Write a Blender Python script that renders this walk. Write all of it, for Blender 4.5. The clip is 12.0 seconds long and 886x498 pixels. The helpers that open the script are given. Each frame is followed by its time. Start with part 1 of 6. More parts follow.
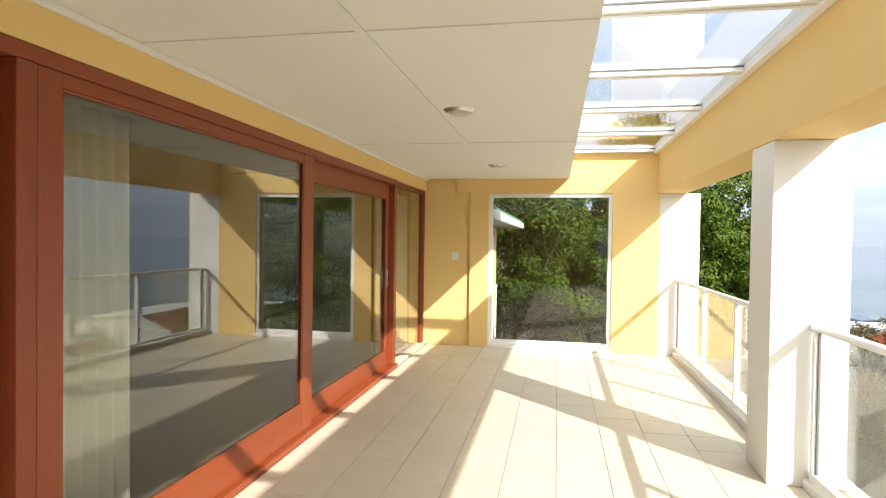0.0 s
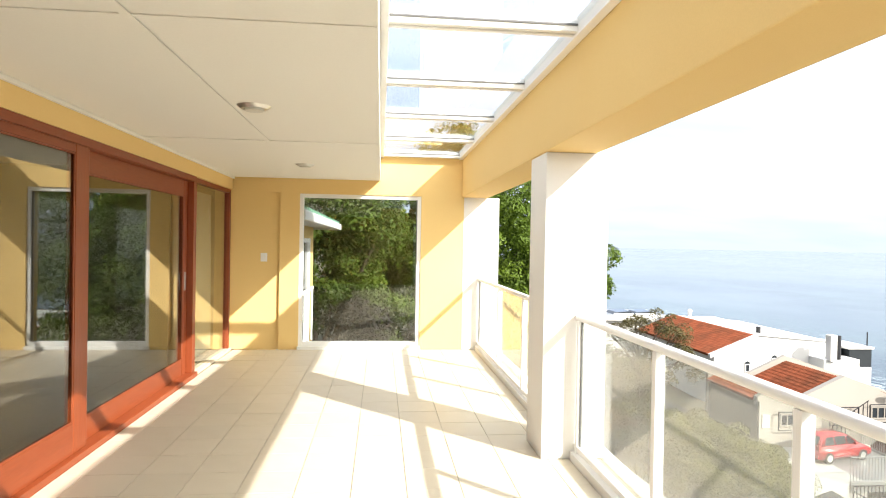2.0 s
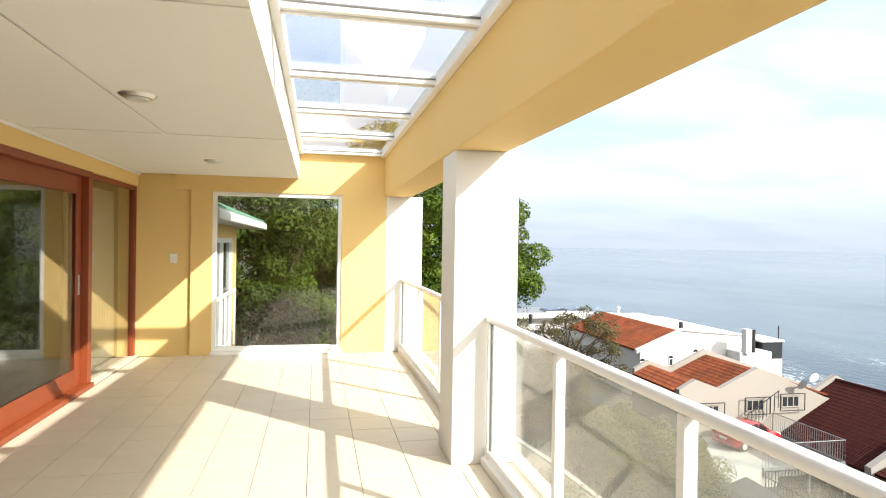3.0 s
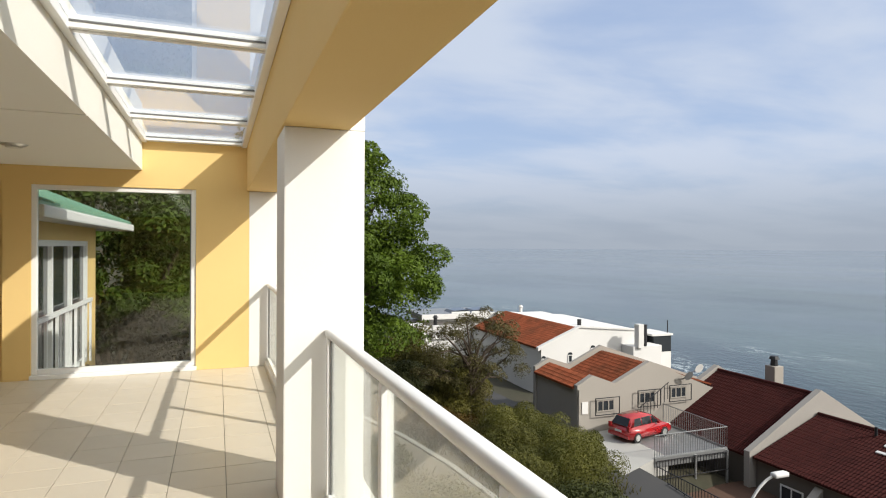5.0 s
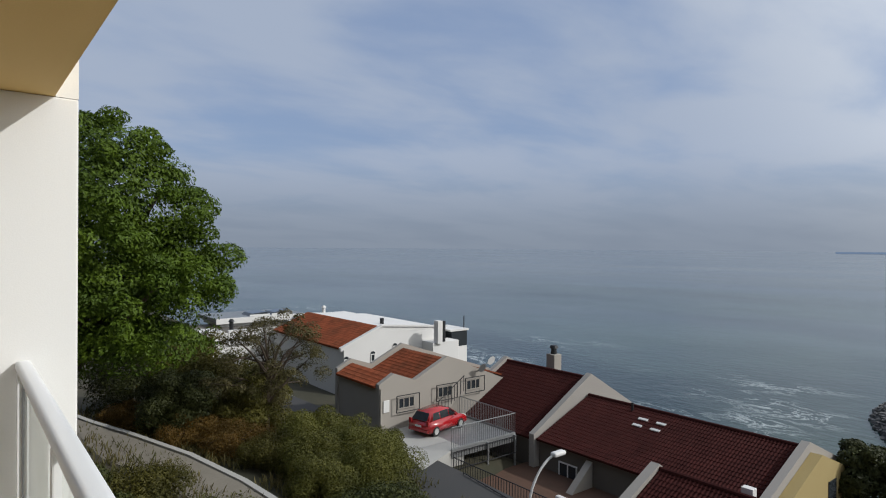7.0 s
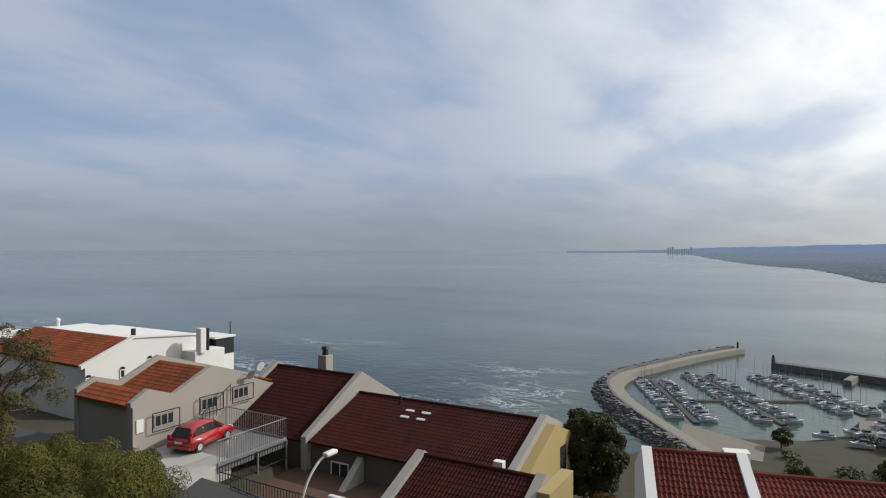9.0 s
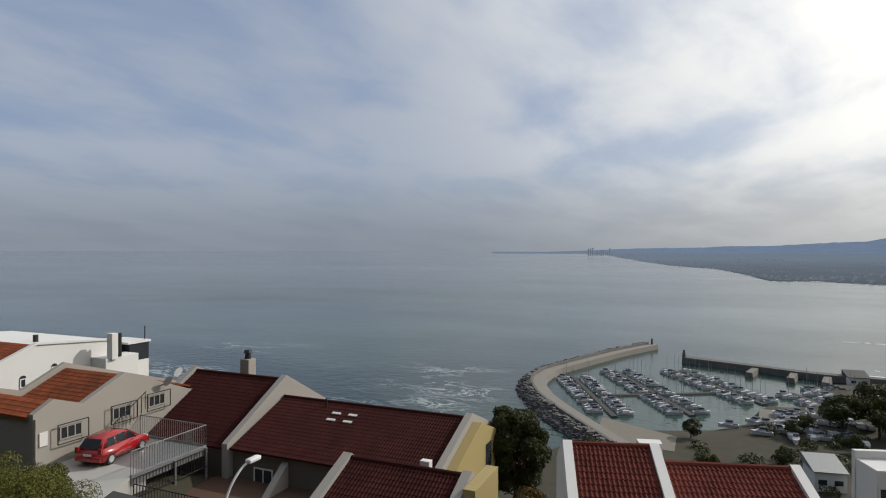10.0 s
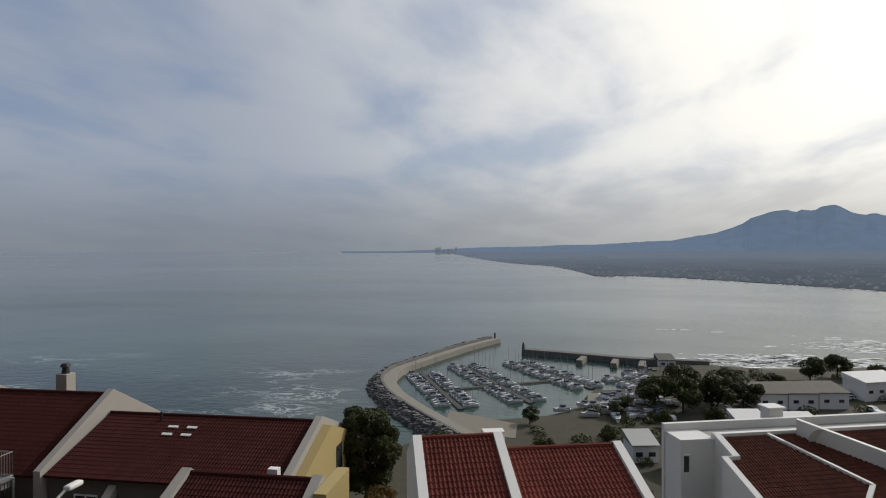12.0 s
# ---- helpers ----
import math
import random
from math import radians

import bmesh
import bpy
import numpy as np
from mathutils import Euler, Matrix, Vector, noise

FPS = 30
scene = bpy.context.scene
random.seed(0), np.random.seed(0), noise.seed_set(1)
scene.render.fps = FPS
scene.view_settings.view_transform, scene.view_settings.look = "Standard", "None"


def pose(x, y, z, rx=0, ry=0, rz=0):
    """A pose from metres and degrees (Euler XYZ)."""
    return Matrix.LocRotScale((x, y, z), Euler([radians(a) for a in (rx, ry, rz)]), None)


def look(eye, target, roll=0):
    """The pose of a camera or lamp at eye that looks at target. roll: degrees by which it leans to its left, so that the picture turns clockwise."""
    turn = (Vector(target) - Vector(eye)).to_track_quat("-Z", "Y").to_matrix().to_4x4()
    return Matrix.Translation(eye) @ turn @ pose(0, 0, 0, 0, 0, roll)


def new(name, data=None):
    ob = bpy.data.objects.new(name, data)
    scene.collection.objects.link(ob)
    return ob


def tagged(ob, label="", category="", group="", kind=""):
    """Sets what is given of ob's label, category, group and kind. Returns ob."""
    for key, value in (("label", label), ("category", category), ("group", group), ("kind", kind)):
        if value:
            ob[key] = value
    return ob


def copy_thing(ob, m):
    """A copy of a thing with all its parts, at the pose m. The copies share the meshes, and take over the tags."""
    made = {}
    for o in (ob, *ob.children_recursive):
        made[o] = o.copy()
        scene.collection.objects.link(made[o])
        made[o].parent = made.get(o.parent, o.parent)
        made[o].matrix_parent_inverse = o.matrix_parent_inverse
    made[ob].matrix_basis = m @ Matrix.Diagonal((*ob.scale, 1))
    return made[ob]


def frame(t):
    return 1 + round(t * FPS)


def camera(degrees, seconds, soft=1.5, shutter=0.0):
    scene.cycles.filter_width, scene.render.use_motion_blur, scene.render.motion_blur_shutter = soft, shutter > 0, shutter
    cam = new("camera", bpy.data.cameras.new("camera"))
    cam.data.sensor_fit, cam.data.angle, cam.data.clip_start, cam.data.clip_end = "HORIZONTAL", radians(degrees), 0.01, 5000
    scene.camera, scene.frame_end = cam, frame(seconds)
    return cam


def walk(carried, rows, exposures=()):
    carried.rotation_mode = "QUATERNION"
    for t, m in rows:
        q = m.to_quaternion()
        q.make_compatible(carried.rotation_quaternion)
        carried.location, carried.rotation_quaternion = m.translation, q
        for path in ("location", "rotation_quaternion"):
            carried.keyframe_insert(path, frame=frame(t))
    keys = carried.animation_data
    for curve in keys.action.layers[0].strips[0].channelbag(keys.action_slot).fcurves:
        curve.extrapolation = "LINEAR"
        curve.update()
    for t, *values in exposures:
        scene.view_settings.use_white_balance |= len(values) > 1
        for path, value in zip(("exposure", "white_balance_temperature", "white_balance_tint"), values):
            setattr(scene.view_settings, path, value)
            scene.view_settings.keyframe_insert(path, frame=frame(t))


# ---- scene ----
cam = camera(72.7, 12.0, soft=1.1)
PATH = [
    (0, look((0.313, 0.185, 1.554), (-0.06, 2.15, 1.519), 0.8)),
    (0.5, look((0.34, 0.168, 1.548), (0.075, 2.15, 1.517), 0.8)),
    (1, look((0.376, 0.138, 1.545), (0.235, 2.133, 1.517), 0.9)),
    (1.5, look((0.421, 0.115, 1.543), (0.451, 2.115, 1.519), 1.0)),
    (2, look((0.491, 0.142, 1.545), (0.696, 2.131, 1.525), 1.0)),
    (2.5, look((0.595, 0.191, 1.553), (0.92, 2.164, 1.534), 0.9)),
    (3, look((0.719, 0.264, 1.554), (1.129, 2.221, 1.536), 0.9)),
    (5, look((1.309, 0.849, 1.532), (2.01, 2.722, 1.523), 0.3)),
    (5.5, look((1.452, 1.0, 1.53), (2.201, 2.855, 1.52), 0.3)),
    (6, look((1.571, 1.129, 1.545), (2.423, 2.939, 1.532), 0.4)),
    (6.5, look((1.648, 1.186, 1.56), (2.677, 2.901, 1.547), 0.6)),
    (7, look((1.697, 1.183, 1.555), (2.953, 2.74, 1.547), 0.4)),
    (7.5, look((1.69, 1.147, 1.555), (3.138, 2.527, 1.549), 0.1)),
    (9.5, look((1.496, 0.98, 1.583), (3.29, 1.864, 1.583), 0.1)),
    (10, look((1.452, 0.967, 1.587), (3.297, 1.738, 1.588), 0.1)),
    (10.5, look((1.421, 0.963, 1.591), (3.314, 1.608, 1.592), 0.0)),
    (11, look((1.392, 0.96, 1.596), (3.323, 1.48, 1.596), 0.0)),
    (11.5, look((1.38, 0.964, 1.602), (3.339, 1.365, 1.602), -0.1)),
    (12, look((1.378, 0.964, 1.601), (3.356, 1.257, 1.6), -0.2)),
]
walk(cam, PATH, [(0.0, 1.52, 6440, 10), (1.0, 1.6, 6440, 10), (1.6, 1.76, 6440, 10), (2.0, 1.8, 6440, 10), (2.5, 1.7, 6440, 10), (3.2, 1.45, 6500, 10), (4.0, 0.95, 6450, 10), (5.0, 0.6, 6400, 10), (5.5, 0.48, 6350, 10),
                 (6.0, 0.3, 6200, 10), (6.5, 0.15, 6050, 10), (7.0, -0.05, 6000, 10), (7.5, 0.15, 6250, 10), (8.5, 0.12, 6280, 10), (9.5, 0.05, 6300, 10), (10.0, -0.08, 6350, 10), (10.5, -0.18, 6400, 10), (12.0, -0.26, 6400, 10)])

# ---- light ----
SUN_DIR = Vector((0.698, -0.73, 0.665)).normalized()      # towards the sun
sun_el = math.asin(SUN_DIR.z)
world = bpy.data.worlds.new("sky")
scene.world = world
world.use_nodes = True
wn, wl = world.node_tree.nodes, world.node_tree.links
wn.clear()
w_out = wn.new("ShaderNodeOutputWorld")
w_bg = wn.new("ShaderNodeBackground")
w_sky = wn.new("ShaderNodeTexSky")
w_sky.sky_type, w_sky.sun_disc = "NISHITA", False
w_sky.sun_elevation, w_sky.sun_rotation = sun_el, math.atan2(SUN_DIR.x, SUN_DIR.y)
w_sky.air_density, w_sky.dust_density, w_sky.ozone_density = 1.0, 2.0, 1.0
w_co = wn.new("ShaderNodeTexCoord")
w_sep = wn.new("ShaderNodeSeparateXYZ")
wl.new(w_co.outputs["Generated"], w_sep.inputs[0])
# thin cloud sheet, laid out on a plane overhead
w_h = wn.new("ShaderNodeMath"); w_h.operation = "MAXIMUM"; w_h.inputs[1].default_value = 0.0
wl.new(w_sep.outputs["Z"], w_h.inputs[0])
w_add = wn.new("ShaderNodeMath"); w_add.operation = "ADD"; w_add.inputs[1].default_value = 0.16
wl.new(w_h.outputs[0], w_add.inputs[0])
w_div = wn.new("ShaderNodeVectorMath"); w_div.operation = "DIVIDE"
w_cmb = wn.new("ShaderNodeCombineXYZ")
for k in range(3):
    wl.new(w_add.outputs[0], w_cmb.inputs[k])
wl.new(w_co.outputs["Generated"], w_div.inputs[0])
wl.new(w_cmb.outputs[0], w_div.inputs[1])
w_map = wn.new("ShaderNodeMapping")
w_map.inputs["Rotation"].default_value = (0, 0, 0.5)
w_map.inputs["Scale"].default_value = (0.9, 1.5, 0.6)
wl.new(w_div.outputs[0], w_map.inputs[0])
w_n = wn.new("ShaderNodeTexNoise")
w_n.inputs["Scale"].default_value, w_n.inputs["Detail"].default_value, w_n.inputs["Roughness"].default_value = 1.15, 7.0, 0.5
w_n.inputs["Distortion"].default_value = 0.25
wl.new(w_map.outputs[0], w_n.inputs["Vector"])
w_ramp = wn.new("ShaderNodeMapRange")
w_ramp.interpolation_type = "SMOOTHSTEP"
w_ramp.inputs["From Min"].default_value, w_ramp.inputs["From Max"].default_value = 0.3, 0.62
w_ramp.inputs["To Min"].default_value, w_ramp.inputs["To Max"].default_value = 0.3, 0.95
wl.new(w_n.outputs["Fac"], w_ramp.inputs["Value"])
# glow of the veiled sun
w_dot = wn.new("ShaderNodeVectorMath"); w_dot.operation = "DOT_PRODUCT"
w_dot.inputs[1].default_value = SUN_DIR
wl.new(w_co.outputs["Generated"], w_dot.inputs[0])
w_gl = wn.new("ShaderNodeMapRange")
w_gl.inputs["From Min"].default_value, w_gl.inputs["From Max"].default_value = 0.25, 1.0
w_gl.inputs["To Min"].default_value, w_gl.inputs["To Max"].default_value = 0.0, 1.0
wl.new(w_dot.outputs["Value"], w_gl.inputs["Value"])
w_pow = wn.new("ShaderNodeMath"); w_pow.operation = "POWER"; w_pow.inputs[1].default_value = 1.7
wl.new(w_gl.outputs[0], w_pow.inputs[0])
w_ccol = wn.new("ShaderNodeMix"); w_ccol.data_type = "RGBA"; w_ccol.clamp_factor = False
w_ccol.inputs["A"].default_value, w_ccol.inputs["B"].default_value = (4.1, 4.55, 5.35, 1), (17, 16.2, 14.2, 1)
wl.new(w_pow.outputs[0], w_ccol.inputs["Factor"])
w_blue = wn.new("ShaderNodeMix"); w_blue.data_type = "RGBA"
w_blue.inputs["Factor"].default_value = 0.55
w_blue.inputs["B"].default_value = (2.2, 3.2, 5.4, 1)
wl.new(w_sky.outputs[0], w_blue.inputs["A"])
w_mix = wn.new("ShaderNodeMix"); w_mix.data_type = "RGBA"
wl.new(w_ramp.outputs[0], w_mix.inputs["Factor"])
wl.new(w_blue.outputs["Result"], w_mix.inputs["A"])
wl.new(w_ccol.outputs["Result"], w_mix.inputs["B"])
# haze bank along the horizon
w_hz = wn.new("ShaderNodeMapRange"); w_hz.interpolation_type = "SMOOTHSTEP"
w_hz.inputs["From Min"].default_value, w_hz.inputs["From Max"].default_value = -0.01, 0.16
w_hz.inputs["To Min"].default_value, w_hz.inputs["To Max"].default_value = 0.9, 0.0
wl.new(w_sep.outputs["Z"], w_hz.inputs["Value"])
w_hcol = wn.new("ShaderNodeMix"); w_hcol.data_type = "RGBA"
w_hcol.inputs["A"].default_value, w_hcol.inputs["B"].default_value = (2.5, 2.8, 3.2, 1), (8.6, 8.3, 7.5, 1)
wl.new(w_pow.outputs[0], w_hcol.inputs["Factor"])
w_fin = wn.new("ShaderNodeMix"); w_fin.data_type = "RGBA"
wl.new(w_hz.outputs[0], w_fin.inputs["Factor"])
wl.new(w_mix.outputs["Result"], w_fin.inputs["A"])
wl.new(w_hcol.outputs["Result"], w_fin.inputs["B"])
wl.new(w_fin.outputs["Result"], w_bg.inputs["Color"])
w_bg.inputs["Strength"].default_value = 0.1
wl.new(w_bg.outputs[0], w_out.inputs[0])

sun = new("sun", bpy.data.lights.new("sun", "SUN"))
sun.data.energy, sun.data.angle, sun.data.color = 2.9, radians(0.6), (1.0, 0.945, 0.86)
sun.matrix_world = look(SUN_DIR * 50, (0, 0, 0))


# ---- materials ----
def material(name, color, rough=0.6, metal=0.0, vary=0.12, scale=6.0, grain=60.0, bump=0.08, spec=0.4, per_piece=0.0, hue=None, coat=0.0, stretch=(1, 1, 1), amount=None):
    """A principled surface with broad stains, fine grain and a little relief."""
    m = bpy.data.materials.new(name)
    m.use_nodes = True
    n, l = m.node_tree.nodes, m.node_tree.links
    b = n["Principled BSDF"]
    b.inputs["Roughness"].default_value, b.inputs["Metallic"].default_value = rough, metal
    b.inputs["Specular IOR Level"].default_value = spec
    b.inputs["Coat Weight"].default_value = coat
    co = n.new("ShaderNodeTexCoord")
    mp = n.new("ShaderNodeMapping")
    mp.inputs["Scale"].default_value = stretch
    l.new(co.outputs["Object"], mp.inputs[0])
    big, fine = n.new("ShaderNodeTexNoise"), n.new("ShaderNodeTexNoise")
    for tex, s, d in ((big, scale, 5), (fine, grain, 3)):
        l.new(mp.outputs[0], tex.inputs["Vector"])
        tex.inputs["Scale"].default_value, tex.inputs["Detail"].default_value = s, d
    second = hue or tuple(c * 0.55 for c in color)
    mix = n.new("ShaderNodeMix"); mix.data_type = "RGBA"
    mix.inputs["A"].default_value, mix.inputs["B"].default_value = (*color, 1), (*second, 1)
    rng = n.new("ShaderNodeMapRange")
    rng.inputs["From Min"].default_value, rng.inputs["From Max"].default_value = 0.38, 0.72
    rng.inputs["To Min"].default_value, rng.inputs["To Max"].default_value = 0.0, amount if amount else min(1, vary * 2.2)
    l.new(big.outputs["Fac"], rng.inputs["Value"])
    l.new(rng.outputs[0], mix.inputs["Factor"])
    hsv = n.new("ShaderNodeHueSaturation")
    l.new(mix.outputs["Result"], hsv.inputs["Color"])
    r2 = n.new("ShaderNodeMapRange")
    r2.inputs["To Min"].default_value, r2.inputs["To Max"].default_value = 1 - vary, 1 + vary
    l.new(fine.outputs["Fac"], r2.inputs["Value"])
    if per_piece:
        geo = n.new("ShaderNodeNewGeometry")
        obi = n.new("ShaderNodeObjectInfo")
        a = n.new("ShaderNodeMath"); a.operation = "ADD"
        l.new(geo.outputs["Random Per Island"], a.inputs[0]); l.new(obi.outputs["Random"], a.inputs[1])
        r3 = n.new("ShaderNodeMapRange")
        r3.inputs["From Max"].default_value = 2.0
        r3.inputs["To Min"].default_value, r3.inputs["To Max"].default_value = 1 - per_piece, 1 + per_piece
        l.new(a.outputs[0], r3.inputs["Value"])
        mu = n.new("ShaderNodeMath"); mu.operation = "MULTIPLY"
        l.new(r2.outputs[0], mu.inputs[0]); l.new(r3.outputs[0], mu.inputs[1])
        l.new(mu.outputs[0], hsv.inputs["Value"])
    else:
        l.new(r2.outputs[0], hsv.inputs["Value"])
    l.new(hsv.outputs[0], b.inputs["Base Color"])
    r4 = n.new("ShaderNodeMapRange")
    r4.inputs["To Min"].default_value, r4.inputs["To Max"].default_value = max(0, rough - 0.1), min(1, rough + 0.1)
    l.new(big.outputs["Fac"], r4.inputs["Value"]); l.new(r4.outputs[0], b.inputs["Roughness"])
    if bump:
        bp = n.new("ShaderNodeBump")
        bp.inputs["Strength"].default_value, bp.inputs["Distance"].default_value = bump, 0.01
        l.new(fine.outputs["Fac"], bp.inputs["Height"]); l.new(bp.outputs[0], b.inputs["Normal"])
    return m


def glass(name, tint=(0.9, 0.93, 0.91), base=0.045, top=0.85, dust=0.0):
    """Flat pane: clear, with a reflection that grows towards grazing view."""
    m = bpy.data.materials.new(name)
    m.use_nodes = True
    n, l = m.node_tree.nodes, m.node_tree.links
    n.clear()
    out, mix, tr, gl, lw = (n.new("ShaderNode" + k) for k in ("OutputMaterial", "MixShader", "BsdfTransparent", "BsdfGlossy", "LayerWeight"))
    tr.inputs["Color"].default_value = (*tint, 1)
    gl.inputs["Roughness"].default_value = 0.0
    gl.inputs["Color"].default_value = (1, 1, 1, 1)
    lw.inputs["Blend"].default_value = 0.5
    pw = n.new("ShaderNodeMath"); pw.operation = "POWER"; pw.inputs[1].default_value = 4.0
    mr = n.new("ShaderNodeMapRange")
    mr.inputs["To Min"].default_value, mr.inputs["To Max"].default_value = base, top
    l.new(lw.outputs["Facing"], pw.inputs[0]); l.new(pw.outputs[0], mr.inputs["Value"])
    l.new(mr.outputs[0], mix.inputs["Fac"]); l.new(tr.outputs[0], mix.inputs[1]); l.new(gl.outputs[0], mix.inputs[2])
    if dust:
        film, df = n.new("ShaderNodeMixShader"), n.new("ShaderNodeBsdfTranslucent")
        d2, both = n.new("ShaderNodeBsdfDiffuse"), n.new("ShaderNodeMixShader")
        l.new(df.outputs[0], both.inputs[1]); l.new(d2.outputs[0], both.inputs[2])
        nz, nr, tc = n.new("ShaderNodeTexNoise"), n.new("ShaderNodeMapRange"), n.new("ShaderNodeTexCoord")
        nz.inputs["Scale"].default_value, nz.inputs["Detail"].default_value = 2.2, 6
        l.new(tc.outputs["Object"], nz.inputs["Vector"])
        nr.inputs["From Min"].default_value, nr.inputs["From Max"].default_value = 0.3, 0.75
        nr.inputs["To Min"].default_value, nr.inputs["To Max"].default_value = dust * 0.5, dust * 1.5
        l.new(nz.outputs["Fac"], nr.inputs["Value"]); l.new(nr.outputs[0], film.inputs["Fac"])
        l.new(mix.outputs[0], film.inputs[1]); l.new(both.outputs[0], film.inputs[2])
        l.new(film.outputs[0], out.inputs["Surface"])
    else:
        l.new(mix.outputs[0], out.inputs["Surface"])
    return m


def leafy(name, color, second):
    m = material(name, color, rough=0.5, vary=0.25, scale=0.7, grain=9, bump=0, per_piece=0.5, hue=second, amount=0.9, spec=0.15)
    n, l = m.node_tree.nodes, m.node_tree.links
    b, out = n["Principled BSDF"], n["Material Output"]
    tr, mix = n.new("ShaderNodeBsdfTranslucent"), n.new("ShaderNodeMixShader")
    mix.inputs["Fac"].default_value = 0.22
    l.new(b.inputs["Base Color"].links[0].from_socket, tr.inputs["Color"])
    l.new(b.outputs[0], mix.inputs[1]); l.new(tr.outputs[0], mix.inputs[2]); l.new(mix.outputs[0], out.inputs["Surface"])
    return m


YELLOW = material("yellow_render", (0.76, 0.54, 0.22), 0.8, vary=0.05, scale=1.3, grain=170, bump=0.12, hue=(0.7, 0.485, 0.195))
WHITE = material("white_render", (0.78, 0.77, 0.74), 0.75, vary=0.04, scale=1.1, grain=170, bump=0.06, hue=(0.7, 0.69, 0.66))
CEIL = material("ceiling_paint", (0.77, 0.76, 0.70), 0.85, vary=0.03, scale=0.8, grain=90, bump=0.06, hue=(0.71, 0.7, 0.63))
ALU = material("white_aluminium", (0.8, 0.8, 0.79), 0.35, vary=0.03, scale=3, grain=200, bump=0.02)
ALU_GREY = material("grey_gasket", (0.12, 0.12, 0.12), 0.5, vary=0.05)
WOOD = material("meranti_wood", (0.25, 0.055, 0.016), 0.45, vary=0.16, scale=3.0, grain=60, bump=0.08, hue=(0.14, 0.028, 0.010), stretch=(1, 1, 0.12), coat=0.04)
WOOD_H = material("meranti_rail", (0.25, 0.055, 0.016), 0.45, vary=0.16, scale=3.0, grain=60, bump=0.08, hue=(0.14, 0.028, 0.010), stretch=(1, 0.12, 1), coat=0.04)
TILE = material("cream_floor_tile", (0.60, 0.535, 0.425), 0.42, vary=0.05, scale=5, grain=120, bump=0.04, per_piece=0.05, hue=(0.53, 0.46, 0.35))
GROUT = material("grout", (0.33, 0.29, 0.225), 0.9, vary=0.15, scale=9)
GLASS = glass("door_glass", (0.8, 0.81, 0.77), 0.07, 0.95)
WINGLASS = glass("window_glass", (0.9, 0.92, 0.9), 0.05)
RAILGLASS = glass("balustrade_glass", (0.93, 0.95, 0.92), 0.04, 0.85, 0.06)
SKYGLASS = glass("skylight_glass", (0.94, 0.96, 0.97), 0.03, 0.7)
CHROME = material("brushed_metal", (0.6, 0.6, 0.58), 0.3, metal=1.0, vary=0.05, grain=200)
CURTAIN = material("cream_curtain", (0.86, 0.83, 0.7), 0.9, vary=0.06, scale=3, grain=140)
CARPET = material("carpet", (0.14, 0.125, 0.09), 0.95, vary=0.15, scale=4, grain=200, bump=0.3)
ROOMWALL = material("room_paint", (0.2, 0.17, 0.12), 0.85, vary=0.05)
LAMPGLASS = material("frosted_lamp", (0.55, 0.55, 0.5), 0.3, vary=0.04)
GREENROOF = material("green_sheet_roof", (0.16, 0.30, 0.22), 0.5, vary=0.1, scale=2)
BLACK = material("dark_metal", (0.02, 0.02, 0.022), 0.5, vary=0.2)
DARKWIN = material("dark_pane", (0.03, 0.035, 0.04), 0.12, vary=0.1, spec=0.6, bump=0)
GALV = material("galvanised_steel", (0.294, 0.301, 0.301), 0.45, metal=0.6, vary=0.1, scale=4)
REDROOF = material("dark_red_tile", (0.044, 0.0100, 0.0085), 0.85, vary=0.18, scale=0.8, grain=25, bump=0.1, per_piece=0.3, hue=(0.028, 0.0075, 0.007), amount=0.7, spec=0.12)
CLAYROOF = material("clay_red_tile", (0.135, 0.034, 0.025), 0.85, vary=0.18, scale=0.8, grain=25, bump=0.1, per_piece=0.3, hue=(0.088, 0.023, 0.019), amount=0.7, spec=0.12)
BROWNROOF = material("brown_tile", (0.105, 0.034, 0.022), 0.85, vary=0.18, scale=0.8, grain=25, bump=0.1, per_piece=0.3, hue=(0.068, 0.029, 0.020), amount=0.7, spec=0.12)
ORANGEROOF = material("orange_tile", (0.192, 0.053, 0.024), 0.85, vary=0.2, scale=0.9, grain=25, bump=0.1, per_piece=0.35, hue=(0.104, 0.040, 0.021), amount=0.8, spec=0.12)
# TAUPE again with shade put into the colour; dark roofs also use it
TAUPE_SHADE_DARKROOF = material("taupe_shade_and_dark_roof", (0.105, 0.093, 0.08), 0.85, vary=0.08, scale=0.5, grain=40, bump=0.15, hue=(0.075, 0.066, 0.057))
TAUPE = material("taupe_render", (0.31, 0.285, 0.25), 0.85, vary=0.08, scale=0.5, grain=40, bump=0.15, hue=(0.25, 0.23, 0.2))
PARAPET = material("pale_parapet", (0.30, 0.28, 0.255), 0.85, vary=0.08, scale=0.6, grain=30, bump=0.12, hue=(0.23, 0.215, 0.195))
FOAM_GLITTER = material("foam_and_glitter", (0.7, 0.72, 0.72), 0.8, vary=0.1, scale=0.05, grain=1, bump=0)
HOUSEWHITE = material("house_white", (0.64, 0.63, 0.61), 0.8, vary=0.07, scale=0.4, grain=30, bump=0.1, hue=(0.5, 0.49, 0.465))
PALEYELLOW = material("house_pale_yellow", (0.34, 0.262, 0.11), 0.8, vary=0.06, scale=0.5, grain=30, hue=(0.3, 0.22, 0.09))
CONCRETE = material("concrete", (0.270, 0.266, 0.255), 0.9, vary=0.15, scale=0.6, grain=20, bump=0.2, hue=(0.188, 0.184, 0.176))
PAVE = material("pale_paving", (0.345, 0.338, 0.315), 0.9, vary=0.12, scale=0.7, grain=20, bump=0.15, hue=(0.262, 0.255, 0.240))
